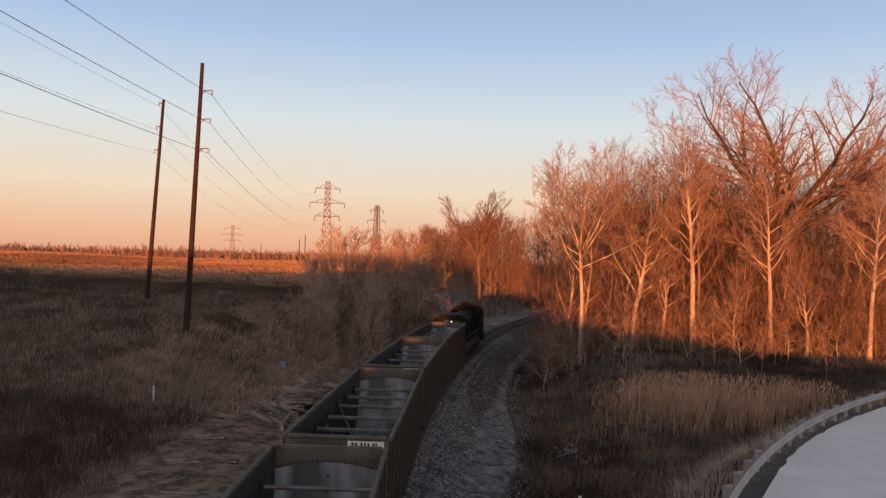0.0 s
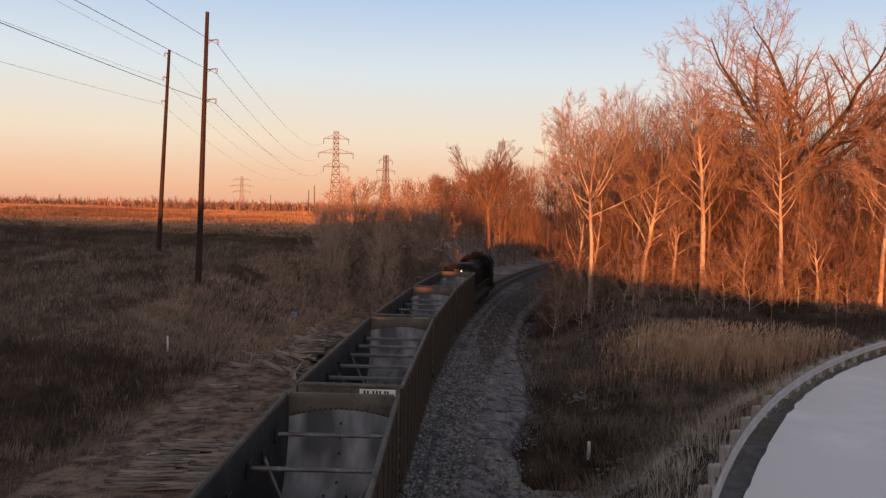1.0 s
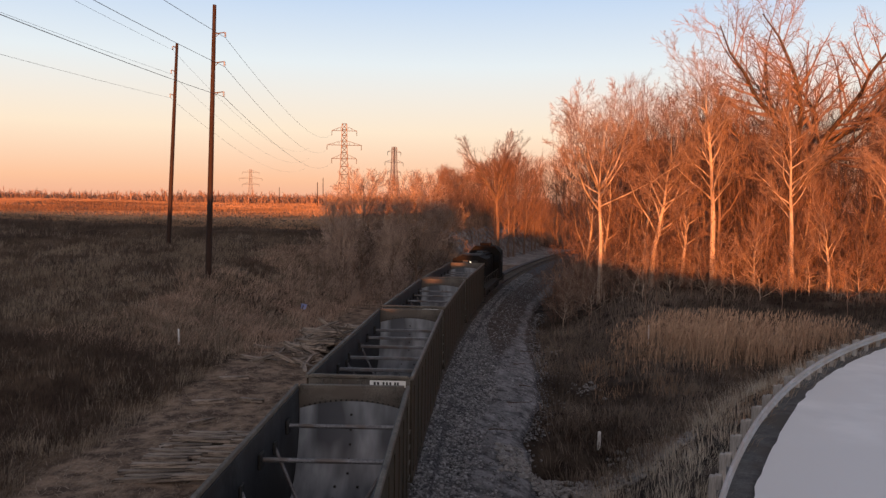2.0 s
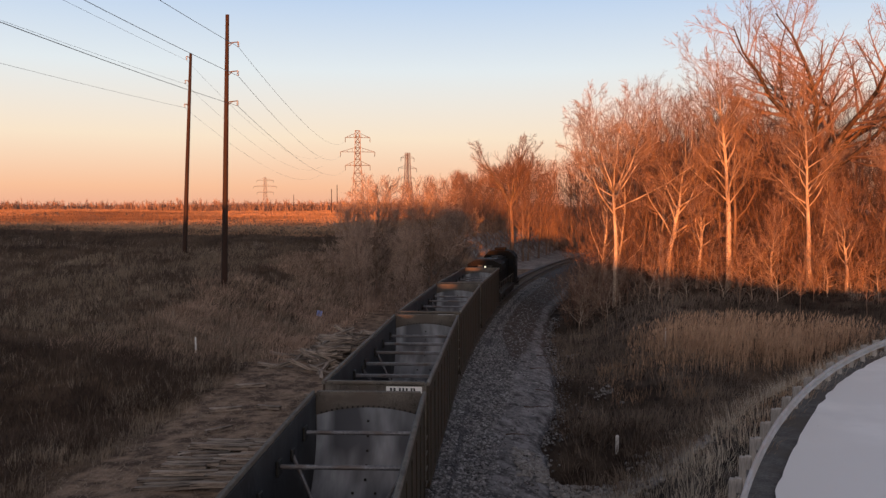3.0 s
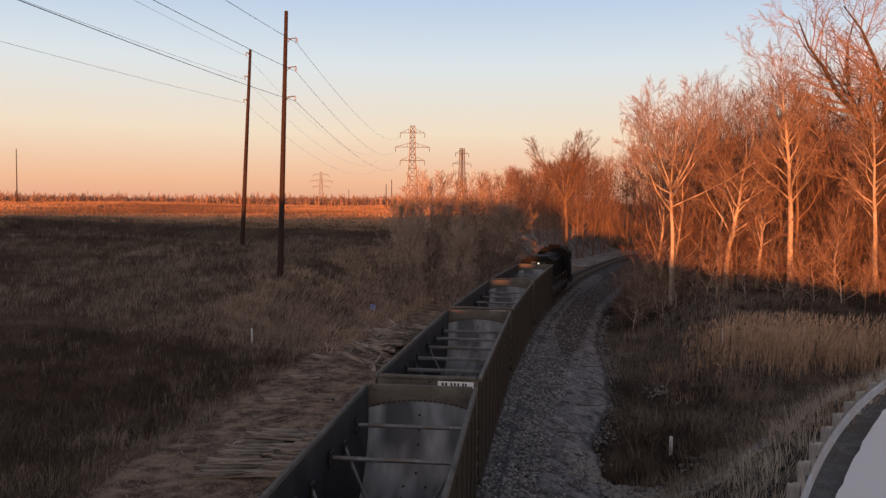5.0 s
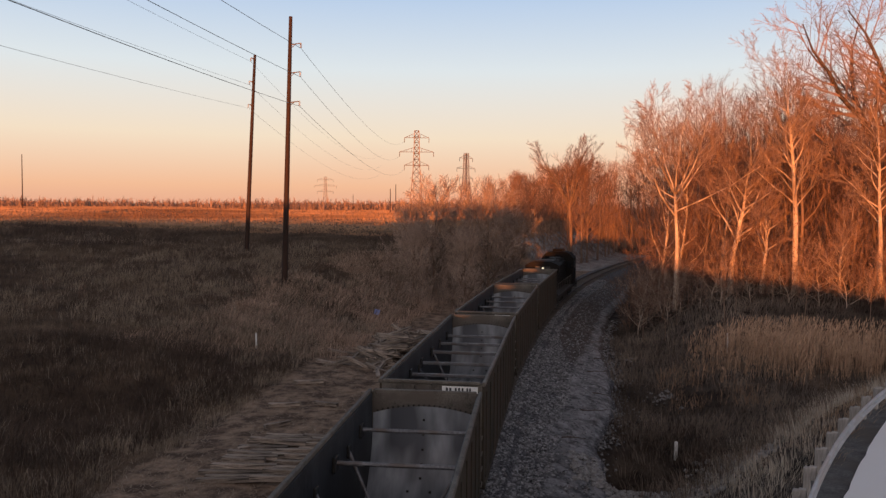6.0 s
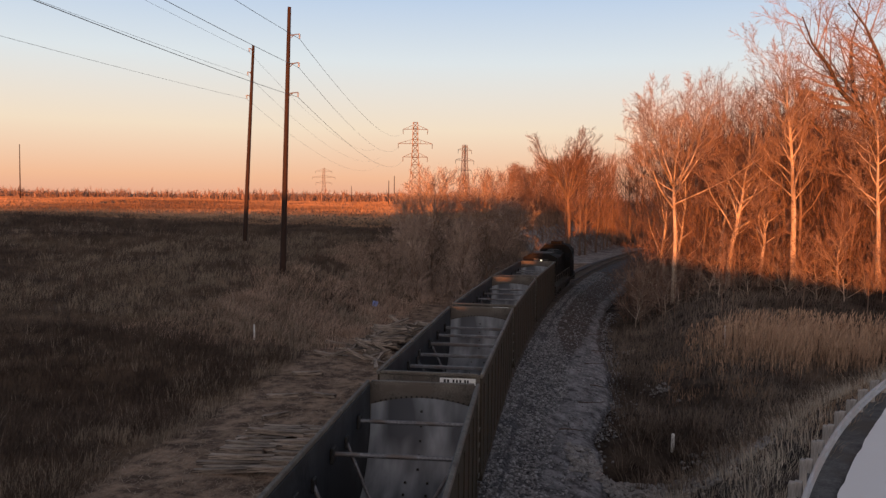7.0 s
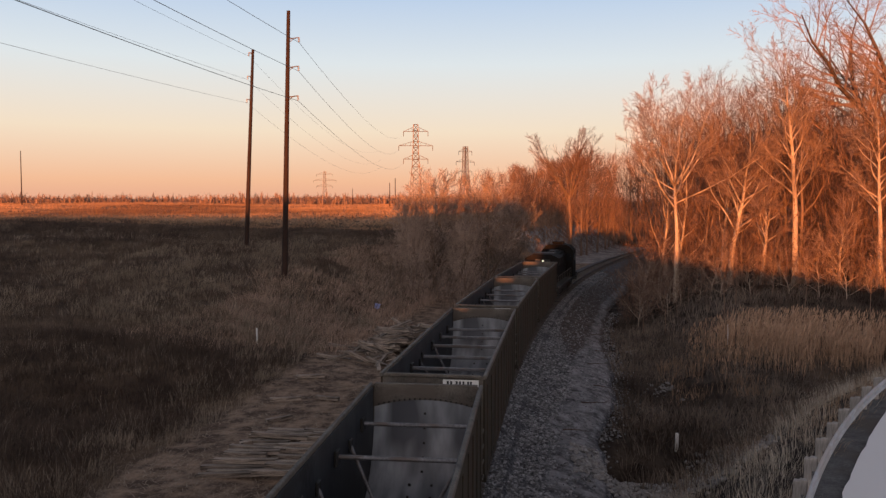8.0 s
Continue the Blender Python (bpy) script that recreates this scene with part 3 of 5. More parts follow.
def locomotive(y_mid, L=18.2):
    lo = new("diesel_locomotive")
    hl = L / 2
    part("frame", boxes((0, 0, 1.35, 3.0, L - 0.6, 0.22), (0, 0, 1.05, 2.4, L - 3, 0.4), bevel=0.03), M_BLACK, lo)
    part("fuel_tank", boxes((0, 0, 0.75, 2.4, 4.2, 0.7), bevel=0.18), M_BLACK, lo)
    # rear radiator housing with overhanging wings
    bm = bmesh.new()
    prof = [(-0.85, 1.46), (-0.85, 3.05), (-1.46, 3.35), (-1.46, 3.95), (-0.75, 4.28), (0.75, 4.28), (1.46, 3.95), (1.46, 3.35), (0.85, 3.05), (0.85, 1.46)]
    for y in (-hl + 1.0, -hl + 4.6):
        vs = [bm.verts.new((x, y, z)) for x, z in prof]
        bm.faces.new(vs)
    bm.verts.ensure_lookup_table()
    k = len(prof)
    for i in range(k):
        j = (i + 1) % k
        bm.faces.new((bm.verts[i], bm.verts[j], bm.verts[k + j], bm.verts[k + i]))
    bmesh.ops.recalc_face_normals(bm, faces=bm.faces)
    rad = part("radiator_housing", bm, M_LOCO_TOP, lo, "dusty brown radiator hood with wings")
    part("radiator_grille", boxes((0.0, -hl + 3.2, 4.29, 1.7, 2.2, 0.06), bevel=0.01), M_BLACK, rad)
    part("rear_door", boxes((-0.35, -hl + 0.985, 3.55, 0.42, 0.04, 0.62)), M_CAR_RIM, rad, "pale hood door")
    part("rear_panel", boxes((0.45, -hl + 0.985, 3.55, 0.5, 0.04, 0.6)), M_BLACK, rad)
    bm = rods(((0.08, -hl + 0.99, 3.72), (0.08, -hl + 0.93, 3.72), 0.075), ((0.08, -hl + 0.99, 3.48), (0.08, -hl + 0.93, 3.48), 0.075), n=14)
    part("headlight", bm, M_LAMP, rad, "twin lit white lamps")
    bm = boxes((0, -0.6, 2.65, 1.75, 8.6, 2.4), (0, -0.6, 3.92, 1.35, 8.6, 0.28), bevel=0.08)
    hood = part("engine_hood", bm, M_LOCO, lo)
    for k in range(9):
        part("hood_door", boxes((0.89, -4.3 + k * 0.92, 2.6, 0.03, 0.82, 1.7), bevel=0.01), M_LOCO, hood)
    part("exhaust_stack", boxes((0, -0.5, 4.12, 0.5, 1.0, 0.22), bevel=0.03), M_BLACK, hood)
    for k in (-3.2, 1.9):
        part("roof_fan", rods(((0, k, 4.05), (0, k, 4.18), 0.55), n=20), M_BLACK, hood)
    # cab with chamfered roof
    bm = bmesh.new()
    prof = [(-1.55, 1.46), (-1.55, 4.0), (-1.1, 4.5), (-0.5, 4.62), (0.5, 4.62), (1.1, 4.5), (1.55, 4.0), (1.55, 1.46)]
    k = len(prof)
    for y in (hl - 5.4, hl - 2.4):
        bm.faces.new([bm.verts.new((x, y, z)) for x, z in prof])
    bm.verts.ensure_lookup_table()
    for i in range(k):
        j = (i + 1) % k
        bm.faces.new((bm.verts[i], bm.verts[j], bm.verts[k + j], bm.verts[k + i]))
    bmesh.ops.recalc_face_normals(bm, faces=bm.faces)
    cab = part("cab", bm, M_LOCO, lo)
    for s in (-1, 1):
        part("side_window", boxes((s * 1.555, hl - 3.6, 3.35, 0.02, 1.3, 0.75)), M_GLASS, cab)
        part("rear_window", boxes((s * 1.15, hl - 5.41, 3.4, 0.5, 0.02, 0.7)), M_GLASS, cab)
    part("roof_edge", boxes((0, hl - 5.45, 4.55, 2.0, 0.12, 0.10), (1.3, hl - 3.9, 4.30, 0.06, 3.2, 0.05), bevel=0.01), M_LOCO, cab)
    part("air_conditioner", boxes((0, hl - 4.2, 4.75, 1.1, 1.2, 0.26), bevel=0.05), M_LOCO_TOP, cab)
    part("horn", rods(((0.5, hl - 5.0, 4.62), (0.5, hl - 5.0, 4.82), 0.03), ((0.5, hl - 5.25, 4.82), (0.5, hl - 4.75, 4.82), 0.07, 0.03)), M_BLACK, cab)
    part("short_hood", boxes((0, hl - 1.4, 2.4, 1.6, 1.9, 1.9), bevel=0.15), M_LOCO, lo)
    for e in (-1, 1):
        part("end_plate", boxes((0, e * (hl - 0.2), 1.2, 3.0, 0.12, 0.8), bevel=0.03), M_BLACK, lo)
        part("coupler", boxes((0, e * (hl + 0.1), 0.85, 0.24, 0.7, 0.28), bevel=0.04), M_BLACK, lo)
        for k in range(4):
            for s in (-1, 1):
                part("step", boxes((s * 1.35, e * (hl - 0.5), 0.35 + 0.3 * k, 0.35, 0.5, 0.04)), M_BLACK, lo)
        for a in (-1.9, 0.0, 1.9):
            bm = bmesh.new()
            yy = e * (hl - 4.0) + a
            for s in (-1, 1):
                rod(bm, (s * 0.68, yy, 0.66), (s * 0.82, yy, 0.66), 0.52, n=20)
            rod(bm, (-0.7, yy, 0.66), (0.7, yy, 0.66), 0.1)
            part("wheelset", bm, M_RAIL, lo)
        bm = bmesh.new()
        for s in (-1, 1):
            box(bm, s * 1.02, e * (hl - 4.0), 0.75, 0.16, 5.0, 0.3, 0.05)
            for a in (-1.9, 0.0, 1.9):
                box(bm, s * 1.05, e * (hl - 4.0) + a, 0.62, 0.2, 0.4, 0.4, 0.05)
        part("truck_frame", bm, M_BLACK, lo)
    for s in (-1, 1):
        bm = bmesh.new()
        ys = [-hl + 0.6 + k * 1.6 for k in range(8)]
        for y in ys:
            rod(bm, (s * 1.46, y, 1.45), (s * 1.46, y, 2.45), 0.02, n=6)
        rod(bm, (s * 1.46, ys[0], 2.45), (s * 1.46, ys[-1], 2.45), 0.022, n=6)
        part("handrail", bm, M_CAR_RIM, lo, "thin pale walkway handrail")
    lo.matrix_basis = on_track(y_mid) @ Matrix.Diagonal((1.07, 1.0, 1.07, 1))
    tagged(lo, "black diesel locomotive with a dusty brown radiator hood", "locomotive")


locomotive(track_walk(REAR, 3 * PITCH + 9.5))


# ---- utility poles and wires ----
def lean_pole(base, top, r0, r1, arms, label):
    p = new("utility_pole")
    base, top = Vector(base), Vector(top)
    p.matrix_basis = Matrix.Translation(base)
    axis = top - base
    bm = rods((-axis * 0.04, axis, r0, r1), n=16)
    part("shaft", bm, M_POLE, p)
    tips = []
    for f, side, length in arms:
        q = axis * f
        tip = q + Vector((side * length, -0.05 * length, 0.12))
        bm = rods((q, tip, 0.055, 0.04), (q - Vector((0, 0, 0.35)), q + (tip - q) * 0.55, 0.03))
        arm = part("arm", bm, M_WIRE, p, "steel standoff arm")
        bm = bmesh.new()
        for k in range(6):
            rod(bm, tip + Vector((0, 0, -0.07 * k)), tip + Vector((0, 0, -0.07 * k - 0.03)), 0.10 if k % 2 else 0.07, n=10)
        part("insulator", bm, M_STEEL, arm)
        tips.append(base + tip - Vector((0, 0, 0.42)))
    tagged(p, label, "utility pole", "poles of the line")
    return tips


tips_b = lean_pole((-20.72, 66.9, 2.7), (-20.2, 67.0, 25.35), 0.27, 0.15, [(0.896, 1, 0.95), (0.791, 1, 0.95), (0.682, 1, 0.95)], "tall creosoted wooden utility pole with three arms")
tips_a = lean_pole((-31.82, 88.5, 4.3), (-30.9, 88.8, 26.5), 0.27, 0.15, [(0.98, -1, 0.45), (0.863, -1, 0.5), (0.746, -1, 0.5)], "dark wooden utility pole standing farther up the slope")


def far_pole(x, y, z, h, label="thin far utility pole on the plain"):
    p = part("utility_pole", rods(((0, 0, -1.5), (0, 0, h), 0.2, 0.12)), M_POLE)
    p.matrix_basis = Matrix.Translation((x, y, z))
    tagged(p, label, "utility pole", "poles of the line")


far_pole(-166, 250, ground_z(-166, 250), 26.9 - ground_z(-166, 250))
far_pole(-51.3, 295.6, ground_z(-51.3, 295.6), 17.5 - ground_z(-51.3, 295.6))
far_pole(-49.4, 296.5, ground_z(-49.4, 296.5), 19.2 - ground_z(-49.4, 296.5))
far_pole(-86.3, 390.6, ground_z(-86.3, 390.6), 17.5 - ground_z(-86.3, 390.6))


def wire(points, r=0.035):
    cu = bpy.data.curves.new("power_line", "CURVE")
    cu.dimensions, cu.bevel_depth, cu.bevel_resolution = "3D", r, 1
    sp = cu.splines.new("POLY")
    sp.points.add(len(points) - 1)
    for q, p in zip(sp.points, points):
        q.co = (*p, 1)
    cu.materials.append(M_WIRE)
    tagged(new("power_line", cu), "thin dark overhead power line sagging between poles", "power line", "power lines")


def span(a, b, sag, n=24, r=0.035):
    a, b = Vector(a), Vector(b)
    wire([a.lerp(b, i / n) - Vector((0, 0, sag * 4 * (i / n) * (1 - i / n))) for i in range(n + 1)], r)


# ---- lattice towers ----
def lattice_tower(x, y, top_z, half_arm, turn=0.0, label="", thick=1.0):
    z0 = ground_z(x, y)
    H = top_z - z0
    t = new("lattice_tower")
    t.matrix_basis = pose(x, y, z0, 0, 0, turn)
    w = lambda f: (0.115 * H * (1 - f) ** 1.4 + 0.028 * H) if f < 0.6 else 0.06 * H * (1.0 - 0.25 * (f - 0.6) / 0.4)
    r = 0.0035 * H * thick
    levels = [0, 0.14, 0.27, 0.38, 0.48, 0.57, 0.65, 0.72, 0.79, 0.86, 0.93, 1.0]
    ring = lambda f: [Vector((sx * w(f) / 1.6, sy * w(f) / 1.6, f * H)) for sx, sy in ((-1, -1), (1, -1), (1, 1), (-1, 1))]
    for c in range(4):
        bars = [[ring(f)[c] + Vector((dx * r * 1.3, dy * r * 1.3, 0)) for dx, dy in ((-1, -1), (1, -1), (1, 1), (-1, 1))] for f in levels]
        faces = [(4 * j + i, 4 * j + (i + 1) % 4, 4 * j + 4 + (i + 1) % 4, 4 * j + 4 + i) for j in range(len(levels) - 1) for i in range(4)]
        new("leg", mesh_of("leg", [tuple(v) for q in bars for v in q], faces, M_LATTICE)).parent = t
    bm = bmesh.new()
    for a, b in zip(levels, levels[1:]):
        ra, rb = ring(a), ring(b)
        for c in range(4):
            d = (c + 1) % 4
            rod(bm, ra[c], rb[d], r * 0.7, n=4)
            rod(bm, ra[d], rb[c], r * 0.7, n=4)
            rod(bm, rb[c], rb[d], r * 0.7, n=4)
    part("bracing", bm, M_LATTICE, t)
    for f, k in ((0.915, 0.72), (0.74, 1.0), (0.575, 0.72)):
        for s in (-1, 1):
            tip = Vector((s * half_arm * k, 0, f * H))
            bm = rods((Vector((0, 0, f * H)), tip, r), (Vector((s * w(f) / 2, 0, f * H + 0.055 * H)), tip, r * 0.8), n=4)
            for q in (0.3, 0.6):
                rod(bm, tip * q + Vector((0, 0, f * H * (1 - q))), tip * q + Vector((0, 0, f * H * (1 - q) + 0.05 * H * (1 - q))), r * 0.6, n=4)
            arm = part("arm", bm, M_LATTICE, t)
            part("insulator_string", rods((tip, tip - Vector((0, 0, 0.06 * H)), r * 1.2), n=5), M_WIRE, arm)
    tagged(t, label, "power pylon", "pylons")


lattice_tower(-46, 327, 42.0, 6.9, 8, "tall steel lattice power pylon with three crossarms")
tz = ground_z(-46, 327)
for (tip, near, f, k) in zip(tips_b, ((-16.2, -15, 19.7), (-16.2, -15, 17.9), (-16.2, -15, 15.4)), (0.915, 0.74, 0.575), (0.72, 1.0, 0.72)):
    span(tip, near, 0.5, r=0.017)
    span(tip, (-46 - 6.8 * k, 326, tz + (42 - tz) * f - 1.5), 4.0, 40, r=0.017)
for tip, near, zz in zip(tips_a, ((-26, -15, 22.9), (-26, -15, 18.7), (-26, -15, 15.9)), (32, 28, 25)):
    span(tip, near, 0.5, r=0.011)
    span(tip, (-60, 326, zz), 5.0, 40, r=0.011)
lattice_tower(-33, 419, 39.7, 5.8, 40, "lattice power pylon half hidden behind the wood")
lattice_tower(-174, 678, 38.5, 9.5, 12, "distant lattice power pylon in haze on the plain")


# ---- trees ----
class Wood:
    """Collects tapered tubes for the wood of one tree."""

    def __init__(self):
        self.v, self.f = [], []

    def tube(self, a, b, ra, rb, n):
        d = (b - a).normalized()
        s = d.cross(Vector((0, 0, 1)) if abs(d.z) < 0.9 else Vector((1, 0, 0))).normalized()
        t = d.cross(s)
        k = len(self.v)
        ring = [s * math.cos(2 * math.pi * i / n) + t * math.sin(2 * math.pi * i / n) for i in range(n)]
        self.v += [tuple(a + q * ra) for q in ring]
        if rb < 0.004:
            self.v.append(tuple(b))
            self.f += [(k + i, k + (i + 1) % n, k + n) for i in range(n)]
        else:
            self.v += [tuple(b + q * rb) for q in ring]
            self.f += [(k + i, k + (i + 1) % n, k + n + (i + 1) % n, k + n + i) for i in range(n)]


def rand_perp(rng, d):
    while True:
        q = Vector((rng.uniform(-1, 1), rng.uniform(-1, 1), rng.uniform(-1, 1)))
        p = q - d * q.dot(d)
        if p.length > 0.2:
            return p.normalized()


def grow(rng, big, small, p, d, length, r, level, cfg):
    segs = (cfg["trunk_segs"], 7, *((3, 2) if cfg["light"] else (4, 3)), 1)[level]
    sides = (8, 5, 3, 3, 3)[level]
    wob = (cfg["wobble"], cfg["limb"], 0.14, 0.12, 0.0)[level]
    store = big if level < 2 else small
    nodes = []
    end = cfg["taper"] if level == 0 else (0.14 if level == 1 else 0.28 if level == 2 else 0.0)
    for i in range(segs):
        step = d * (length / segs)
        ra, rb = r * (1 - (1 - end) * i / segs), r * (1 - (1 - end) * (i + 1) / segs)
        if level == 0 and i == 0:
            store.tube(p - d * 0.9, p, ra * 1.5, ra * 1.12, sides)
            ra *= 1.12
        store.tube(p, p + step, ra, rb, sides)
        p = p + step
        nodes.append((p.copy(), d.copy(), rb, (i + 1) / segs))
        d = (d + rand_perp(rng, d) * wob + Vector((0, 0, cfg["up"] * (0.5 if level == 0 else 1)))).normalized()
    if level == 4:
        return
    n = cfg["count"][level]
    lo = (cfg["first"], cfg["bare"], 0.25, 0.15)[level]
    for k in range(n):
        f = lo + (1 - lo) * (k + rng.random() * 0.8) / n
        i = min(segs - 1, int(f * segs))
        q, dd, rr, ff = nodes[i]
        back = nodes[i - 1][0] if i else q - dd * (length / segs)
        at = back.lerp(q, f * segs - i)
        ang = cfg["angle"][level] * rng.uniform(0.7, 1.25)
        if level == 0:
            az = cfg.get("twist", 0) + k * 2.4 + rng.uniform(-0.5, 0.5)
            side = Vector((math.cos(az), math.sin(az), 0))
            side = (side - dd * side.dot(dd)).normalized()
        else:
            side = rand_perp(rng, dd)
        nd = (dd * math.cos(ang) + side * math.sin(ang)).normalized()
        shape = 1.0 - cfg["cone"] * (f - lo) if level == 0 else 1.1 - 0.6 * f
        ln = length * cfg["ratio"][level] * shape * rng.uniform(0.75, 1.2)
        nr = max(cfg["fine"], min(rr * 0.72, r * cfg["thin"][level] * rng.uniform(0.8, 1.15)))
        grow(rng, big, small, at, nd, ln, nr, level + 1, cfg)
    if level == 0 and cfg.get("split"):
        q, dd, rr, ff = nodes[-1]
        for k in range(cfg["split"]):
            az = cfg.get("twist", 0) + 2 * math.pi * k / cfg["split"] + rng.uniform(-0.4, 0.4)
            side = Vector((math.cos(az), math.sin(az), 0))
            nd = (dd + side * cfg["fan"] * rng.uniform(0.7, 1.2)).normalized()
            grow(rng, big, small, q, nd, length * cfg["ratio"][0] * 1.1, rr * 0.9, 1, cfg)


BASE = dict(light=False, taper=0.2, fine=0.019, limb=0.18, fan=0.45, trunk_segs=9, wobble=0.05, up=0.06, first=0.35, cone=0.45, split=2, bare=0.3, count=(13, 8, 6, 4), angle=(0.85, 0.75, 0.7, 0.7),
            ratio=(0.42, 0.45, 0.42, 0.5), thin=(0.45, 0.42, 0.42, 0.5))


def tree_meshes(seed, height, radius, bark, twig, **cfg):
    rng = random.Random(seed)
    c = dict(BASE)
    c.update(cfg)
    big, small = Wood(), Wood()
    grow(rng, big, small, Vector((0, 0, 0)), Vector((c.get("lean", 0.0), 0, 1)).normalized(), height * c.get("stem", 0.72), radius, 0, c)
    k = height / max(v[2] for v in small.v)
    for w in (big, small):
        w.v = [(x * k, y * k, z * k) for x, y, z in w.v]
    return mesh_of("trunk", big.v, big.f, bark, True), mesh_of("crown", small.v, small.f, twig)


def plant(meshes, x, y, size=1.0, turn=0.0, label="", z=None, group="trees of the wood", name="bare_tree"):
    t = new(name)
    t.matrix_basis = pose(x, y, ground_z(x, y) - 0.05 if z is None else z, 0, 0, turn) @ Matrix.Diagonal((size, size, size, 1))
    for nm, me in zip(("trunk", "crown"), meshes):
        new(nm, me).parent = t
    tagged(t, label, "tree", group)
    return t


R2 = (0.52, 0.50, 0.55)
A2 = (0.70, 0.70, 0.75)
T_SYC = tree_meshes(11, 24.0, 0.36, M_PALE_BARK, M_PALE_TWIG, first=0.42, cone=0.5, ratio=(0.31, *R2), angle=(0.62, *A2), stem=0.88, count=(26, 9, 7, 4), up=0.09, thin=(0.25, 0.42, 0.45, 0.6), wobble=0.045)
T_SYC_THIN = tree_meshes(12, 19.0, 0.30, M_PALE_BARK, M_PALE_TWIG, first=0.46, cone=0.4, stem=0.85, ratio=(0.34, *R2), angle=(0.85, *A2), count=(17, 9, 7, 4), up=0.07, thin=(0.28, 0.42, 0.45, 0.6))
T_OAK = tree_meshes(27, 27.0, 0.78, M_DARK_BARK, M_TWIG, taper=0.5, first=0.7, cone=0.0, stem=0.34, split=6, fan=0.60, bare=0.2, wobble=0.05, limb=0.24, up=0.085, ratio=(1.55, 0.46, 0.46, 0.5), angle=(0.95, 0.75, 0.72, 0.75), thin=(0.46, 0.45, 0.44, 0.55), count=(2, 18, 9, 6))
T_ROUND = tree_meshes(24, 27.0, 0.5, M_BARK, M_BRUSH, taper=0.6, fine=0.03, first=0.8, cone=0.0, stem=0.42, split=7, fan=0.55, bare=0.25, wobble=0.04, limb=0.14, up=0.09, ratio=(1.2, 0.40, 0.46, 0.5), angle=(0.8, 0.6, 0.65, 0.7), thin=(0.42, 0.5, 0.5, 0.6), count=(3, 13, 8, 5))
T_SPREAD = tree_meshes(31, 18.5, 0.25, M_PALE_BARK, M_PALE_TWIG, taper=0.45, first=0.8, cone=0.0, stem=0.60, split=6, fan=0.88, limb=0.14, ratio=(0.82, 0.44, 0.46, 0.5), angle=(1.0, *A2), count=(6, 14, 8, 5), up=0.07, thin=(0.5, 0.42, 0.45, 0.6))
T_CROOK = tree_meshes(41, 16.5, 0.28, M_PALE_BARK, M_TWIG, first=0.34, wobble=0.13, stem=0.72, ratio=(0.44, *R2), angle=(0.7, *A2), count=(15, 9, 7, 4), up=0.09, thin=(0.36, 0.42, 0.45, 0.6))
T_BUSH = [tree_meshes(70 + k, 12.0, 0.15, M_BARK, M_THICKET, taper=0.4, fine=0.026, first=0.15, wobble=0.06, stem=0.5, split=5, fan=0.5, ratio=(0.85, *R2), angle=(0.6, *A2), count=(11, 11, 8, 4), up=0.10, thin=(0.6, 0.45, 0.5, 0.6)) for k in range(3)]
T_MED = [tree_meshes(50 + k, 17.0, 0.18, M_PALE_BARK if k == 3 else M_BARK, M_BRUSH, first=0.22, wobble=0.07, stem=0.8, light=True, ratio=(0.36, *R2), count=(12, 7, 4, 1), angle=(0.65, *A2), up=0.09) for k in range(5)]
T_SHRUB = [tree_meshes(60 + k, 6.5, 0.055, M_BARK, M_BRUSH, light=True, first=0.05, wobble=0.12, stem=0.8, ratio=(0.6, *R2), count=(10, 5, 3, 2), angle=(0.8, *A2), thin=(0.6, 0.5, 0.5, 0.6), up=0.05) for k in range(3)]
T_THORN = [tree_meshes(64 + k, 6.5, 0.06, M_BARK, M_THICKET, light=True, first=0.05, wobble=0.12, stem=0.8, ratio=(0.6, *R2), count=(11, 6, 4, 2), angle=(0.8, *A2), thin=(0.6, 0.5, 0.5, 0.6), up=0.06) for k in range(3)]
T_EDGE_SHRUB = [tree_meshes(67 + k, 6.0, 0.07, M_PALE_BARK, M_PALE_TWIG, light=True, first=0.04, wobble=0.16, stem=0.7, split=3, fan=0.9, ratio=(0.75, *R2), count=(10, 6, 4, 2), angle=(1.0, *A2), thin=(0.6, 0.5, 0.5, 0.6), up=0.02) for k in range(2)]
T_FAR = [tree_meshes(80 + k, 17.0, 0.2, M_BARK, M_BRUSH, first=0.22, wobble=0.06, stem=0.75, light=True, fine=0.03, ratio=(0.40, *R2), count=(12, 7, 4, 1), angle=(0.7, *A2), up=0.08) for k in range(4)]
T_SAPLING = [tree_meshes(90 + k, 7.0, 0.06, M_BARK, M_TWIG, light=True, first=0.3, wobble=0.07, stem=0.9, ratio=(0.3, *R2), count=(8, 4, 3, 0), angle=(0.6, *A2), up=0.08) for k in range(2)]


def edge_tree(meshes, x, y, top, turn, label):
    tall = max(v.co.z for v in meshes[1].vertices)
    plant(meshes, x, y, (top - ground_z(x, y)) / tall, turn, label, group="edge trees")


edge_tree(T_SPREAD, 13.1, 73.8, 21.4, 200, "pale-barked bare tree with wide spreading limbs")
edge_tree(T_CROOK, 17.6, 72.9, 19.9, 40, "crooked twin-stemmed bare tree at the wood's edge")
edge_tree(T_SYC, 22.6, 71.5, 26.1, 10, "tall white-barked bare sycamore catching low sun")
edge_tree(T_SYC_THIN, 28.6, 69.3, 21.5, 75, "slender pale sycamore with a straight trunk")
edge_tree(T_OAK, 31.8, 78.0, 30.6, 180, "huge spreading dark-limbed bare tree above the wood")
edge_tree(T_CROOK, 31.3, 68.3, 12.6, 150, "small leaning bare tree lit orange")
edge_tree(T_SYC_THIN, 36.0, 67.2, 20.6, 230, "slender pale sycamore among tangled brush")
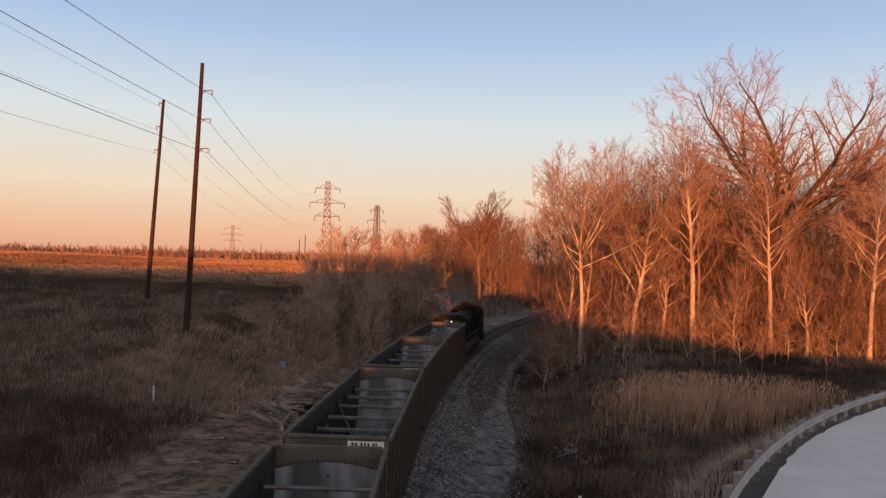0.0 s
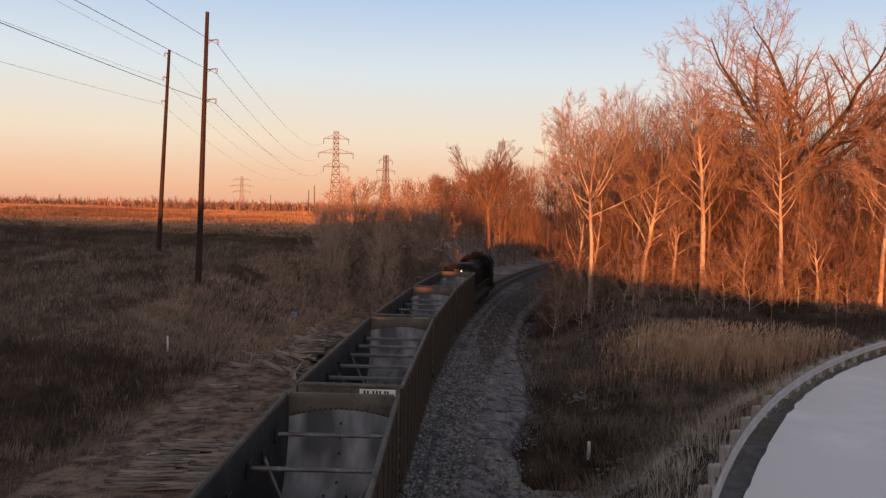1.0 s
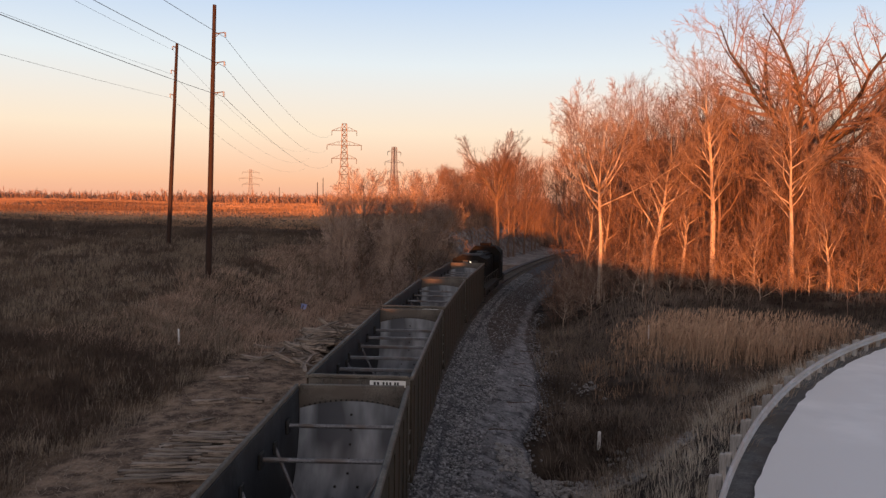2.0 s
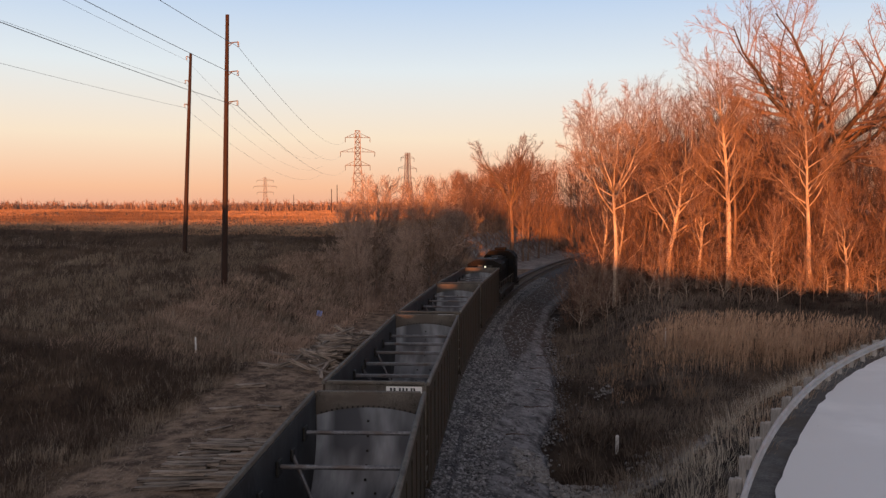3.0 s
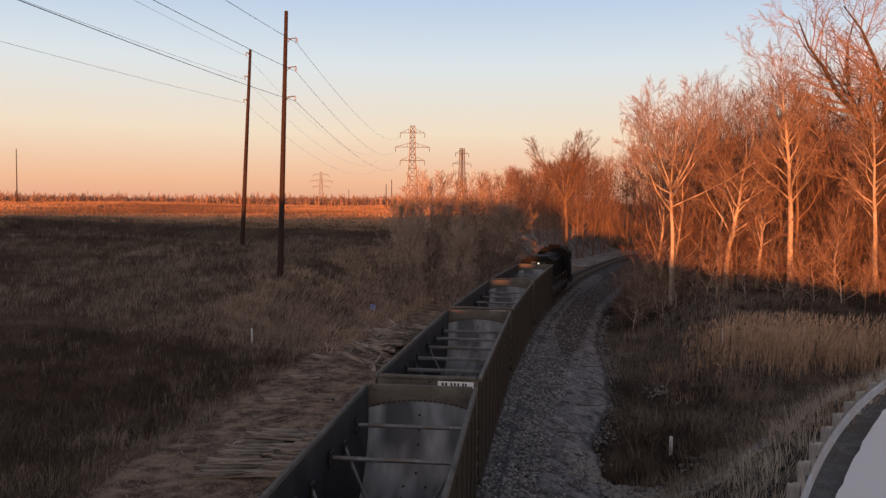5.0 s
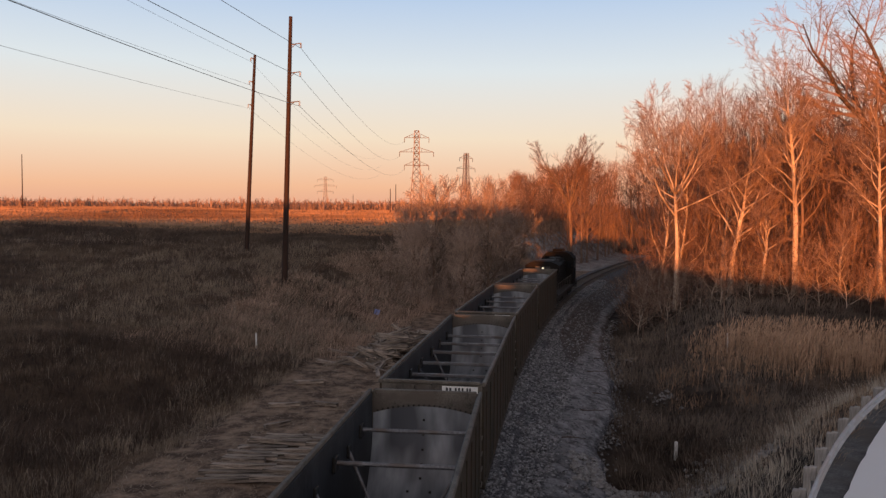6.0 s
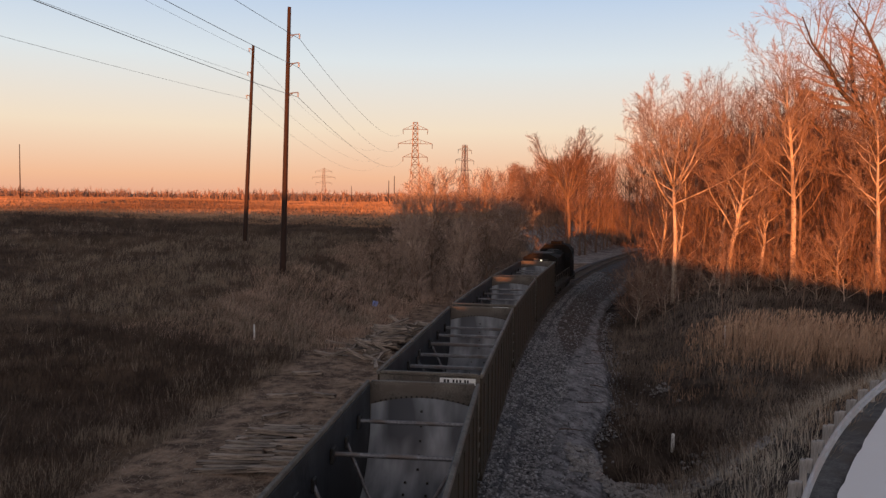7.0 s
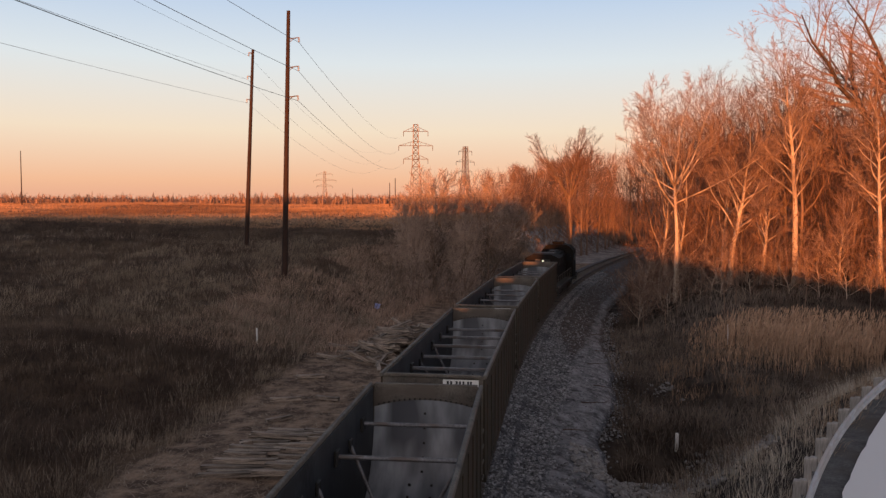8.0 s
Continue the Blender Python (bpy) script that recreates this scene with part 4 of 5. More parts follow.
edge_tree(T_CROOK, 25.9, 70.4, 11.0, 300, "small crooked bare tree at the wood's edge")
edge_tree(T_CROOK, 20.3, 73.0, 15.5, 100, "grey-brown crooked bare tree at the wood's edge")

rng = random.Random(5)
NEAR_WOOD, FAR_WOOD, THICKET = [], [], []


def wood_spots(n, x0, x1, y0, y1, gap, keep):
    got = []
    for _ in range(n * 40):
        x, y = rng.uniform(x0, x1), rng.uniform(y0, y1)
        if keep(x, y) and all((x - a) ** 2 + (y - b) ** 2 > gap * gap for a, b in got):
            got.append((x, y))
            if len(got) == n:
                break
    return got


in_wood = lambda x, y: x - track_x(y) > 9.5 and math.hypot(x, y) > 77 and x < 0.85 * y
for x, y in wood_spots(165, 12, 92, 70, 128, 2.0, in_wood):
    NEAR_WOOD.append((x, y, rng.uniform(0.85, 1.36)))
    plant(rng.choice(T_MED), x, y, NEAR_WOOD[-1][2], rng.uniform(0, 360), "grey-brown bare tree in the leafless wood")
for x, y in wood_spots(105, 8, 80, 66, 100, 1.2, lambda x, y: x - track_x(y) > 7.5 and 71.5 < math.hypot(x, y) < 90 and x < 0.75 * y):
    plant(rng.choice(T_SHRUB), x, y, rng.uniform(0.6, 1.5), rng.uniform(0, 360), "tangled leafless brush at the wood's edge", group="brush", name="bare_shrub")
for x, y in wood_spots(34, 8, 60, 66, 92, 1.6, lambda x, y: x - track_x(y) > 7.5 and 70.5 < math.hypot(x, y) < 77 and x < 0.75 * y):
    plant(rng.choice(T_EDGE_SHRUB), x, y, rng.uniform(0.5, 1.05), rng.uniform(0, 360), "pale sprawling leafless shrub at the wood's edge", group="edge shrubs", name="bare_shrub")
# thicket west of the line
for x, y in wood_spots(34, -16, 1, 74, 102, 1.4, lambda x, y: -17 < x - track_x(y) < -5.5):
    plant(rng.choice(T_THORN), x, y, rng.uniform(0.5, 0.95), rng.uniform(0, 360), "leafless grey-brown thicket beside the track", group="brush", name="bare_shrub")
for k, (x, y, top) in enumerate(((-9.9, 83, 13.4), (-4.1, 84, 13.1), (-12.8, 86, 10.8), (-1.6, 92, 10.2), (-7.0, 88, 11.2), (-6.2, 80, 7.8), (-11.5, 80, 8.2))):
    tall = max(v.co.z for v in T_BUSH[k % 3][1].vertices)
    THICKET.append((x, y, (top - ground_z(x, y)) / 17.5))
    plant(T_BUSH[k % 3], x, y, (top - ground_z(x, y)) / tall, 70 * k, "small bushy bare tree in the trackside thicket", group="thicket trees")
for k, (x, y, size) in enumerate(((9.3, 66.5, 0.95), (10.6, 63.8, 0.8), (14.2, 60.5, 1.0), (20.5, 62.5, 0.9), (16.4, 66, 0.7), (25, 62, 0.8), (12.2, 68, 0.8), (29.5, 61, 0.75))):
    plant(T_SAPLING[k % 2], x, y, size, 50 * k, "thin pale sapling standing in the shaded hollow", group="saplings", name="bare_sapling")
plant(T_EDGE_SHRUB[0], -20.9, 55.8, 0.42, 0, "small pale pinkish bush alone in the field", group="brush", name="bare_shrub")
for x, y in wood_spots(70, -66, -16, 40, 108, 2.2, lambda x, y: x - track_x(y) < -20 and abs(x) < 0.72 * y):
    plant(rng.choice(T_SHRUB), x, y, rng.uniform(0.10, 0.24), rng.uniform(0, 360), "low dark bush among the field grass", group="field bushes", name="bare_shrub")
# wood beyond the bend
TREELINE = [(-7, 0.048), (-4.6, 0.051), (-1.2, 0.056), (1.0, 0.060), (2.7, 0.064), (5.5, 0.075), (8.0, 0.085), (12, 0.10), (30, 0.11)]   # bearing, rise of the tops
beyond = lambda x, y: x > (-4 if y < 185 else -22) and x - track_x(y) > -46 and abs(x - track_x(y)) > (9 if y < 185 else 0)
for x, y in wood_spots(130, -22, 75, 148, 240, 3.0, beyond):
    rise = profile(TREELINE, math.degrees(math.atan2(x, y)))
    FAR_WOOD.append((x, y, min(1.5, (9.0 + rise * math.hypot(x, y) - ground_z(x, y)) / 17.0) * rng.uniform(0.72, 1.03)))
    plant(rng.choice(T_FAR), x, y, FAR_WOOD[-1][2], rng.uniform(0, 360), "bare tree in the wood beyond the bend")
edge_tree(T_ROUND, 8.0, 158, 24.4, 60, "round-crowned bare tree above the far wood")


# ---- grass, reeds ----
def blades(rows, name, mat, label, category, turn=math.pi):
    """rows: x, y, z, height, width, lean x, lean y; one bent blade each."""
    r = np.array(rows, dtype=np.float64)
    n = len(r)
    ang = np.random.RandomState(3).uniform(-turn / 2, turn / 2, n)
    wx, wy = np.cos(ang) * r[:, 4] / 2, np.sin(ang) * r[:, 4] / 2
    v = np.zeros((n, 5, 3))
    for k, (f, s) in enumerate(((0, -1), (0, 1), (0.55, -0.8), (0.55, 0.8), (1, 0))):
        v[:, k, 0] = r[:, 0] + r[:, 5] * f * f + wx * s
        v[:, k, 1] = r[:, 1] + r[:, 6] * f * f + wy * s
        v[:, k, 2] = r[:, 2] + r[:, 3] * f
    me = bpy.data.meshes.new(name)
    base = np.arange(n)[:, None] * 5
    quads = (base + np.array([[0, 1, 3, 2]])).tolist()
    tris = (base + np.array([[2, 3, 4]])).tolist()
    me.from_pydata(v.reshape(-1, 3).tolist(), [], quads + tris)
    me.materials.append(mat)
    me.update()
    return tagged(new(name, me), label, category, kind="stuff")


def tufts(n, x0, x1, y0, y1, keep, tall, per, width, spread=0.25, clump=0.0):
    rows = []
    for _ in range(n):
        x, y = rng.uniform(x0, x1), y0 + (y1 - y0) * rng.random() ** 1.3
        if not keep(x, y) or (clump and noise.noise(Vector((x * clump, y * clump, 9))) < rng.uniform(-0.35, 0.25)):
            continue
        z, h = ground_z(x, y) - 0.05, tall * rng.uniform(0.5, 1.2)
        wide = width * (1 + y / 50)
        for _ in range(per):
            a, b = rng.gauss(0, spread), rng.gauss(0, spread)
            rows.append((x + a * 0.7, y + b * 0.7, z, h * rng.uniform(0.6, 1.15), wide, a * h * 0.9 + 0.1 * h, b * h * 0.9))
    return rows


def stems(n, x0, x1, y0, y1, keep, tall, width, name, mat, label, crowns=(), fuzz=0, lean=0.55):
    rows = []
    while n:
        n -= 1
        x, y = rng.uniform(x0, x1), rng.uniform(y0, y1)
        if not keep(x, y):
            continue
        h = tall * rng.uniform(0.25, 1.1) * (0.75 + 0.5 * noise.noise(Vector((x * 0.15, y * 0.15, 8))))
        a, b = rng.gauss(0, lean) * h, rng.gauss(0, lean) * h
        z = ground_z(x, y) - 0.1
        rows.append((x, y, z, h, width * rng.uniform(0.6, 1.5), a, b))
        for k in range(4):                          # side shoots
            f = rng.uniform(0.25, 0.8)
            rows.append((x + a * f * f, y + b * f * f, z + h * f, h * rng.uniform(0.1, 0.35), width * 0.6, rng.gauss(0, 0.3) * h * 0.6, rng.gauss(0, 0.3) * h * 0.6))
    for x, y, size in crowns:
        z0 = ground_z(x, y)
        for _ in range(fuzz):
            f, a = rng.uniform(0.25, 1.0) ** 0.75, rng.uniform(0, 2 * math.pi)
            d = 17.0 * size * 0.34 * (1.04 - f) ** 0.6 * rng.random() ** 0.5
            ln = rng.uniform(0.7, 2.2)
            rows.append((x + d * math.cos(a), y + d * math.sin(a), z0 + 16.2 * size * f - 0.4 * ln, ln, width * 0.75,
                         ln * (0.45 * math.cos(a) + rng.gauss(0, 0.25)), ln * (0.45 * math.sin(a) + rng.gauss(0, 0.25))))
    blades(rows, name, mat, label, "undergrowth")


stems(11000, 8, 85, 66, 125, lambda x, y: x - track_x(y) > 7.5 and math.hypot(x, y) > 73 and x < 0.85 * y, 8.5, 0.034, "undergrowth", M_BRUSH, "dense reddish leafless undergrowth of the wood", NEAR_WOOD, 520)
stems(7000, -22, 75, 140, 240, lambda x, y: x > (-6 if y < 185 else -22) + 3 * noise.noise(Vector((y * 0.1, 0, 0))) and abs(x - track_x(y)) > (9 if y < 185 else 0), 7.5, 0.07, "far_undergrowth", M_BRUSH, "reddish leafless thicket beyond the bend", FAR_WOOD, 300)
stems(1500, -20, 3, 72, 104, lambda x, y: -16 < x - track_x(y) < -5 + 1.5 * noise.noise(Vector((y * 0.3, 0, 2))), 3.0, 0.026, "thicket_stems", M_THICKET, "grey-brown stems of the trackside thicket", THICKET, 350)
stems(36000, -620, 150, 430, 600, lambda x, y: noise.noise(Vector((x * 0.008, y * 0.008, 2))) > -0.4, 8.0, 0.6, "far_woods", M_TWIG, "low reddish line of far leafless woods", lean=0.16)

tussock = lambda x, y: in_field(x, y) and noise.noise(Vector((x * 0.09, y * 0.09, 14))) > -0.1
in_field = lambda x, y: x - track_x(y) < -12.5 + 2 * noise.noise(Vector((y * 0.15, 1, 1))) and abs(x) < 0.75 * y + 6
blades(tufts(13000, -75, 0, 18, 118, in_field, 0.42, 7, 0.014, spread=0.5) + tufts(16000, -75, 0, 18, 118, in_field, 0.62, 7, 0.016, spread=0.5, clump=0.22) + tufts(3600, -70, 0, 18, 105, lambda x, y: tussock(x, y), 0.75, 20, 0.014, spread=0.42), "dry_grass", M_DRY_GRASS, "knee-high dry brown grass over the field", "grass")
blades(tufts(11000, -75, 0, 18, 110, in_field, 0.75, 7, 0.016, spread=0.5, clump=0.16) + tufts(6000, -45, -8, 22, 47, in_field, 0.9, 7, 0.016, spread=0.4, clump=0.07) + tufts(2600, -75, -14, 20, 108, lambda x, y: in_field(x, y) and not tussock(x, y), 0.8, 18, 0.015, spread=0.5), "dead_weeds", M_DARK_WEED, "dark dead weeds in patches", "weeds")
blades(tufts(4200, -60, -8, 22, 100, in_field, 0.75, 8, 0.013, spread=0.3, clump=0.2) + tufts(5200, -40, -9, 50, 92, in_field, 0.7, 8, 0.013, spread=0.35, clump=0.13), "pale_grass", M_PALE_GRASS, "bleached tussocks in the field", "grass")
# Blades turned to face the sun, in the lightened sunlit tone.
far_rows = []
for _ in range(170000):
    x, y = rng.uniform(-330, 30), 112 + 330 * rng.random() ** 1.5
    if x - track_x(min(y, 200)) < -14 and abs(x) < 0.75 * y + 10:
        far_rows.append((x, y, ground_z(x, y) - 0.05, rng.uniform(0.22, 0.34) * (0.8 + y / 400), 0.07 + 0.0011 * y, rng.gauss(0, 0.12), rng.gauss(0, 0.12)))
blades(far_rows, "far_grass", M_SUNLIT_GRASS, "dry grass on the far field, toned lighter russet as sunlit", "grass", 0.9)
verge = lambda x, y: 0.3 < road_off(x, y) < 6.5 and x - track_x(y) > 7
blades(tufts(5200, 2, 34, 16, 62, verge, 0.55, 13, 0.009, spread=0.35), "verge_grass", M_VERGE, "bleached grass on the road bank", "grass")
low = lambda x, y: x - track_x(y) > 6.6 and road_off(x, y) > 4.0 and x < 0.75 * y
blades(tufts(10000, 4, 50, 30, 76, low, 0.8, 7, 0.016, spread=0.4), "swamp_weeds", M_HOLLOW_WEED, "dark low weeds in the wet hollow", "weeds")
pit = lambda x, y: x - track_x(y) > 6.2 and road_off(x, y) > 3.2 and noise.noise(Vector((x * 0.3, y * 0.3, 11))) > -0.35
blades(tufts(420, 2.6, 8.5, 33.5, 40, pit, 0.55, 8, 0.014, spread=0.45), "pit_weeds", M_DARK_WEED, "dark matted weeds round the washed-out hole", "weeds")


def reed_rows(n):
    rows = []
    for _ in range(n):
        x, y = rng.uniform(8, 48), rng.uniform(34, 64)
        r, u = math.hypot(x, y), x - track_x(y)
        wob = noise.noise(Vector((x * 0.25, y * 0.25, 4)))
        core = ease(49, 54, r + 3 * wob) * (1 - ease(60.5, 63, r)) * ease(10.5, 16.5, u + 2.5 * wob) * ease(4.5, 7.5, road_off(x, y))
        if rng.random() > core:
            continue
        h = (0.75 + 1.5 * core) * (0.85 + 0.25 * wob) * rng.uniform(0.8, 1.12)
        z, a, b = ground_z(x, y) - 0.05, rng.gauss(0.04, 0.09) * h, rng.gauss(0, 0.08) * h
        rows.append((x, y, z, h, 0.02, a, b))
        rows.append((x + a, y + b, z + h * 0.9, 0.30, 0.05, a * 0.5 + 0.05, b * 0.3))       # plume
        for _ in range(2):
            f = rng.uniform(0.2, 0.6)
            rows.append((x + a * f * f, y + b * f * f, z + h * f, h * 0.35, 0.025, rng.gauss(0, 0.2), rng.gauss(0, 0.2)))
    return rows


blades(reed_rows(26000), "reed_bed", M_REED, "tall tan reeds with feathery tops", "reeds")
fringe = lambda x, y: 42 < math.hypot(x, y) < 54 and 9.5 < x - track_x(y) < 14.5 and road_off(x, y) > 4
blades(tufts(1500, 5, 22, 38, 54, fringe, 0.8, 8, 0.014, spread=0.3, clump=0.16), "tan_grass", M_REED, "tan grass clump beside the reeds", "grass")
path_edge = lambda x, y: -15.5 < x - track_x(y) < -11.3
blades(tufts(2600, -20, -6, 20, 62, path_edge, 0.8, 10, 0.011, spread=0.3, clump=0.35), "edge_tussocks", M_PALE_GRASS, "bleached tussocks along the dirt track", "grass")
rosy = lambda x, y: -22 + 7 * noise.noise(Vector((x * 0.1, y * 0.1, 5))) < x - track_x(y) < -10.5 and 46 < y < 98
blades(tufts(9000, -34, -4, 46, 98, rosy, 0.62, 9, 0.013, spread=0.5, clump=0.12) + tufts(4000, -26, -4, 54, 90, rosy, 0.75, 9, 0.013, spread=0.45, clump=0.25), "rosy_grass", M_ROSE_GRASS, "rosy tan grass on the slope", "grass")
litter = []
for _ in range(11000):
    y = 20 + 50 * rng.random() ** 1.3
    x = track_x(y) - rng.uniform(3.2, 13.5)
    a, ln = rng.uniform(0, 6.28), rng.uniform(0.15, 0.5)
    litter.append((x, y, ground_z(x, y) - 0.01, rng.uniform(0.04, 0.14), 0.03, ln * math.cos(a), ln * math.sin(a)))
blades(litter, "straw_litter", M_PALE_GRASS, "flattened straw and wood scraps on the dirt", "straw")


# ---- road with guard rail ----
def arc_pt(s, off):
    """s degrees along the arc from due west of its centre, off metres inside the rail."""
    a = math.pi - radians(s)
    return ROAD_C[0] + (ROAD_R - off) * math.cos(a), ROAD_C[1] + (ROAD_R - off) * math.sin(a)


def arc_band(name, mat, o0, o1, z, s0, s1, step, cols, label, category):
    verts, faces = [], []
    ss = np.arange(s0, s1, step)
    for s in ss:
        a0 = o0(s) if callable(o0) else o0
        for k in range(cols + 1):
            o = a0 + (o1 - a0) * k / cols
            if k in (0, cols):
                o += noise.noise(Vector((s * 1.3, 1, 2))) * 0.12
            x, y = arc_pt(s, o)
            verts.append((x, y, z + noise.noise(Vector((x, y, 0))) * 0.015))
    for j in range(len(ss) - 1):
        faces += [(j * (cols + 1) + i, j * (cols + 1) + i + 1, (j + 1) * (cols + 1) + i + 1, (j + 1) * (cols + 1) + i) for i in range(cols)]
    me = mesh_of(name, verts, faces, mat, True)
    tagged(new(name, me), label, category, kind="structure")


def shoulder_in(s):
    return 0.5 - 0.35 * ease(28, 38, s)


arc_band("shoulder", M_SHOULDER, -0.5, 2.1, ROAD_Z - 0.03, -12, 62, 0.4, 6, "dark gravel shoulder along the road edge", "shoulder")
arc_band("road", M_ROAD, shoulder_in, 11.0, ROAD_Z + 0.02, -12, 62, 0.4, 8, "pale concrete road curving downhill", "road")


def guard_rail():
    g = new("guard_rail")
    sec = [(0.00, -0.155), (-0.05, -0.12), (-0.05, -0.07), (0.02, -0.02), (0.02, 0.02), (-0.05, 0.07), (-0.05, 0.12), (0.0, 0.155)]
    verts, faces = [], []
    ss = np.arange(-8, 55, 0.35)
    for s in ss:
        for o, h in sec:
            x, y = arc_pt(s, -o)
            verts.append((x, y, ROAD_Z + 0.60 + h))
        for o, h in reversed(sec):
            x, y = arc_pt(s, -o - 0.025)
            verts.append((x, y, ROAD_Z + 0.60 + h))
    k = len(sec) * 2
    for j in range(len(ss) - 1):
        faces += [(j * k + i, j * k + (i + 1) % k, (j + 1) * k + (i + 1) % k, (j + 1) * k + i) for i in range(k)]
    rail = new("beam", mesh_of("beam", verts, faces, M_STEEL, False))
    rail.parent = g
    tagged(rail, "corrugated galvanised beam")
    me = None
    blk = None
    for n in range(44):
        s = -6 + n * 1.905 / ROAD_R * 180 / math.pi
        x, y = arc_pt(s, -0.32)
        if me is None:
            bm = boxes((0, 0, -0.07, 0.16, 0.20, 1.6), bevel=0.012)
            me = bpy.data.meshes.new("post")
            bm.to_mesh(me)
            me.materials.append(M_POST_WOOD)
            bm.free()
            bm = boxes((0.13, 0, 0.60, 0.17, 0.18, 0.34), bevel=0.01)
            blk = bpy.data.meshes.new("block")
            bm.to_mesh(blk)
            blk.materials.append(M_POST_WOOD)
            bm.free()
        p = new("post", me)
        p.parent = g
        p.matrix_basis = pose(x, y, ROAD_Z, 0, 0, -s)
        b = new("block", blk)
        b.parent = p
    tagged(g, "galvanised guard rail on grey wooden posts", "guard rail")


guard_rail()


# ---- crossties, piles, posts ----
def tie_mesh(k, mat):
    bm = boxes((0, 0, 0, 2.55, 0.22, 0.17), bevel=0.012)
    r = random.Random(k)
    for v in bm.verts:
        v.co += Vector((r.uniform(-0.05, 0.05), r.uniform(-0.012, 0.012), r.uniform(-0.012, 0.012)))
    me = bpy.data.meshes.new("crosstie")
    bm.to_mesh(me)
    bm.free()
    me.materials.append(mat)
    return me


TIES = [tie_mesh(k, M_TIE) for k in range(5)]
TRACK_TIES = [tie_mesh(k, M_TRACK_TIE) for k in range(3)]


def loose_tie(x, y, z, turn, tilt=0.0, size=1.0, group="loose ties", label="weathered old wooden crosstie lying on the dirt"):
    t = new("crosstie", TIES[rng.randrange(5)])
    t.matrix_basis = pose(x, y, z, 0, tilt, turn) @ Matrix.Diagonal((size, 1, 1, 1))
    tagged(t, label, "crosstie", group)


y = 5.0
while y < 188:                                     # ties under the rails
    t = new("crosstie", TRACK_TIES[int(y * 7) % 3])
    t.matrix_basis = pose(track_x(y), y, -0.105, 0, 0, -math.degrees(track_turn(y)))
    t.parent = BALLAST
    y += 0.63

for k in range(34):                                # flat rows of old ties near the line
    y = 26.6 + (k % 17) * 0.36 + rng.uniform(-0.08, 0.08)
    x = -9.3 + (0.9 if k >= 17 else -0.9) * 0.9 + rng.uniform(-0.5, 0.5) + 0.06 * (y - 26)
    loose_tie(x, y, ground_z(x, y) + 0.10 + (0.17 if rng.random() < 0.3 else 0), rng.gauss(3, 4), rng.gauss(0, 1.5), rng.uniform(0.6, 1.05), "row of old ties")
for k in range(90):                                # tumbled pile farther on
    a, b = rng.gauss(0, 1), rng.gauss(0, 1)
    x, y = -7.9 + a * 1.15, 53.6 + b * 3.4
    x += 0.13 * (y - 56)
    h = max(0.0, 1.0 - 0.30 * (a * a + b * b)) * 1.5
    loose_tie(x, y, ground_z(x, y) + 0.08 + h * rng.random(), rng.gauss(28, 34), rng.gauss(0, 11), rng.uniform(0.7, 1.05), "pile of old ties", "splintered grey crosstie in a tumbled pile")
for k in range(10):
    x, y = rng.uniform(-12.5, -6), rng.uniform(24, 66)
    loose_tie(x, y, ground_z(x, y) + 0.08, rng.uniform(-40, 60), 0, rng.uniform(0.3, 0.8))


def stake(x, y, h, r, label, mat=M_WHITE):
    bm = rods(((0, 0, -0.3), (0, 0, h), r, r * 0.9), n=10)
    bmesh.ops.create_uvsphere(bm, u_segments=8, v_segments=4, radius=r * 0.95, matrix=Matrix.Translation((0, 0, h)))
    s = part("marker_post", bm, mat)
    s.matrix_basis = pose(x, y, ground_z(x, y), rng.uniform(-2, 2), rng.uniform(-2, 2), 0)
    tagged(s, label, "marker post", "marker posts")


stake(-17.1, 49.3, 0.95, 0.055, "slim white marker post standing in the weeds")
stake(13.4, 55.8, 1.3, 0.05, "slim white marker post among the reeds")
stake(6.45, 35.5, 0.60, 0.085, "short stout pale marker post by the culvert")
bm = boxes((0, 0, 0.2, 0.42, 0.34, 0.40), (0, 0, 0.42, 0.47, 0.38, 0.05), bevel=0.04)
b = part("plastic_drum", bm, M_BLUE)
b.matrix_basis = pose(-12.7, 66.6, ground_z(-12.7, 66.6) + 0.25, 0, 12, 20)
tagged(b, "faded blue plastic container lying in grass", "container")


# ---- stones ----
def stones(n, name, mat, pick, size, label, category):
    base = [Vector(p).normalized() for p in ((1, 0, 0.1), (-1, 0.1, 0), (0, 1, 0), (0.1, -1, 0), (0, 0.1, 1), (0, 0, -1))]
    tri = [(0, 2, 4), (2, 1, 4), (1, 3, 4), (3, 0, 4), (2, 0, 5), (1, 2, 5), (3, 1, 5), (0, 3, 5)]
    v, f = [], []
    for _ in range(n):
        spot = pick()
        if spot is None:
            continue
        x, y, z = spot
        s, k = size * rng.uniform(0.5, 1.5), len(v)
        rot = Euler((rng.uniform(0, 6), rng.uniform(0, 6), rng.uniform(0, 6))).to_matrix()
        for q in base:
            w = rot @ (q * s * rng.uniform(0.6, 1.1))
            v.append((x + w.x, y + w.y, z + w.z * 0.7))
        f += [(a + k, b + k, c + k) for a, b, c in tri]
    tagged(new(name, mesh_of(name, v, f, mat)), label, category, kind="stuff")


BALLAST_O = [-3.6, -2.7, -1.9, -0.9, 0, 0.9, 1.9, 2.6, 3.6, 4.8, 6.0, 6.9]
BALLAST_H = [-0.75, -0.38, -0.16, -0.13, -0.12, -0.13, -0.18, -0.34, -0.52, -0.72, -0.95, -1.35]


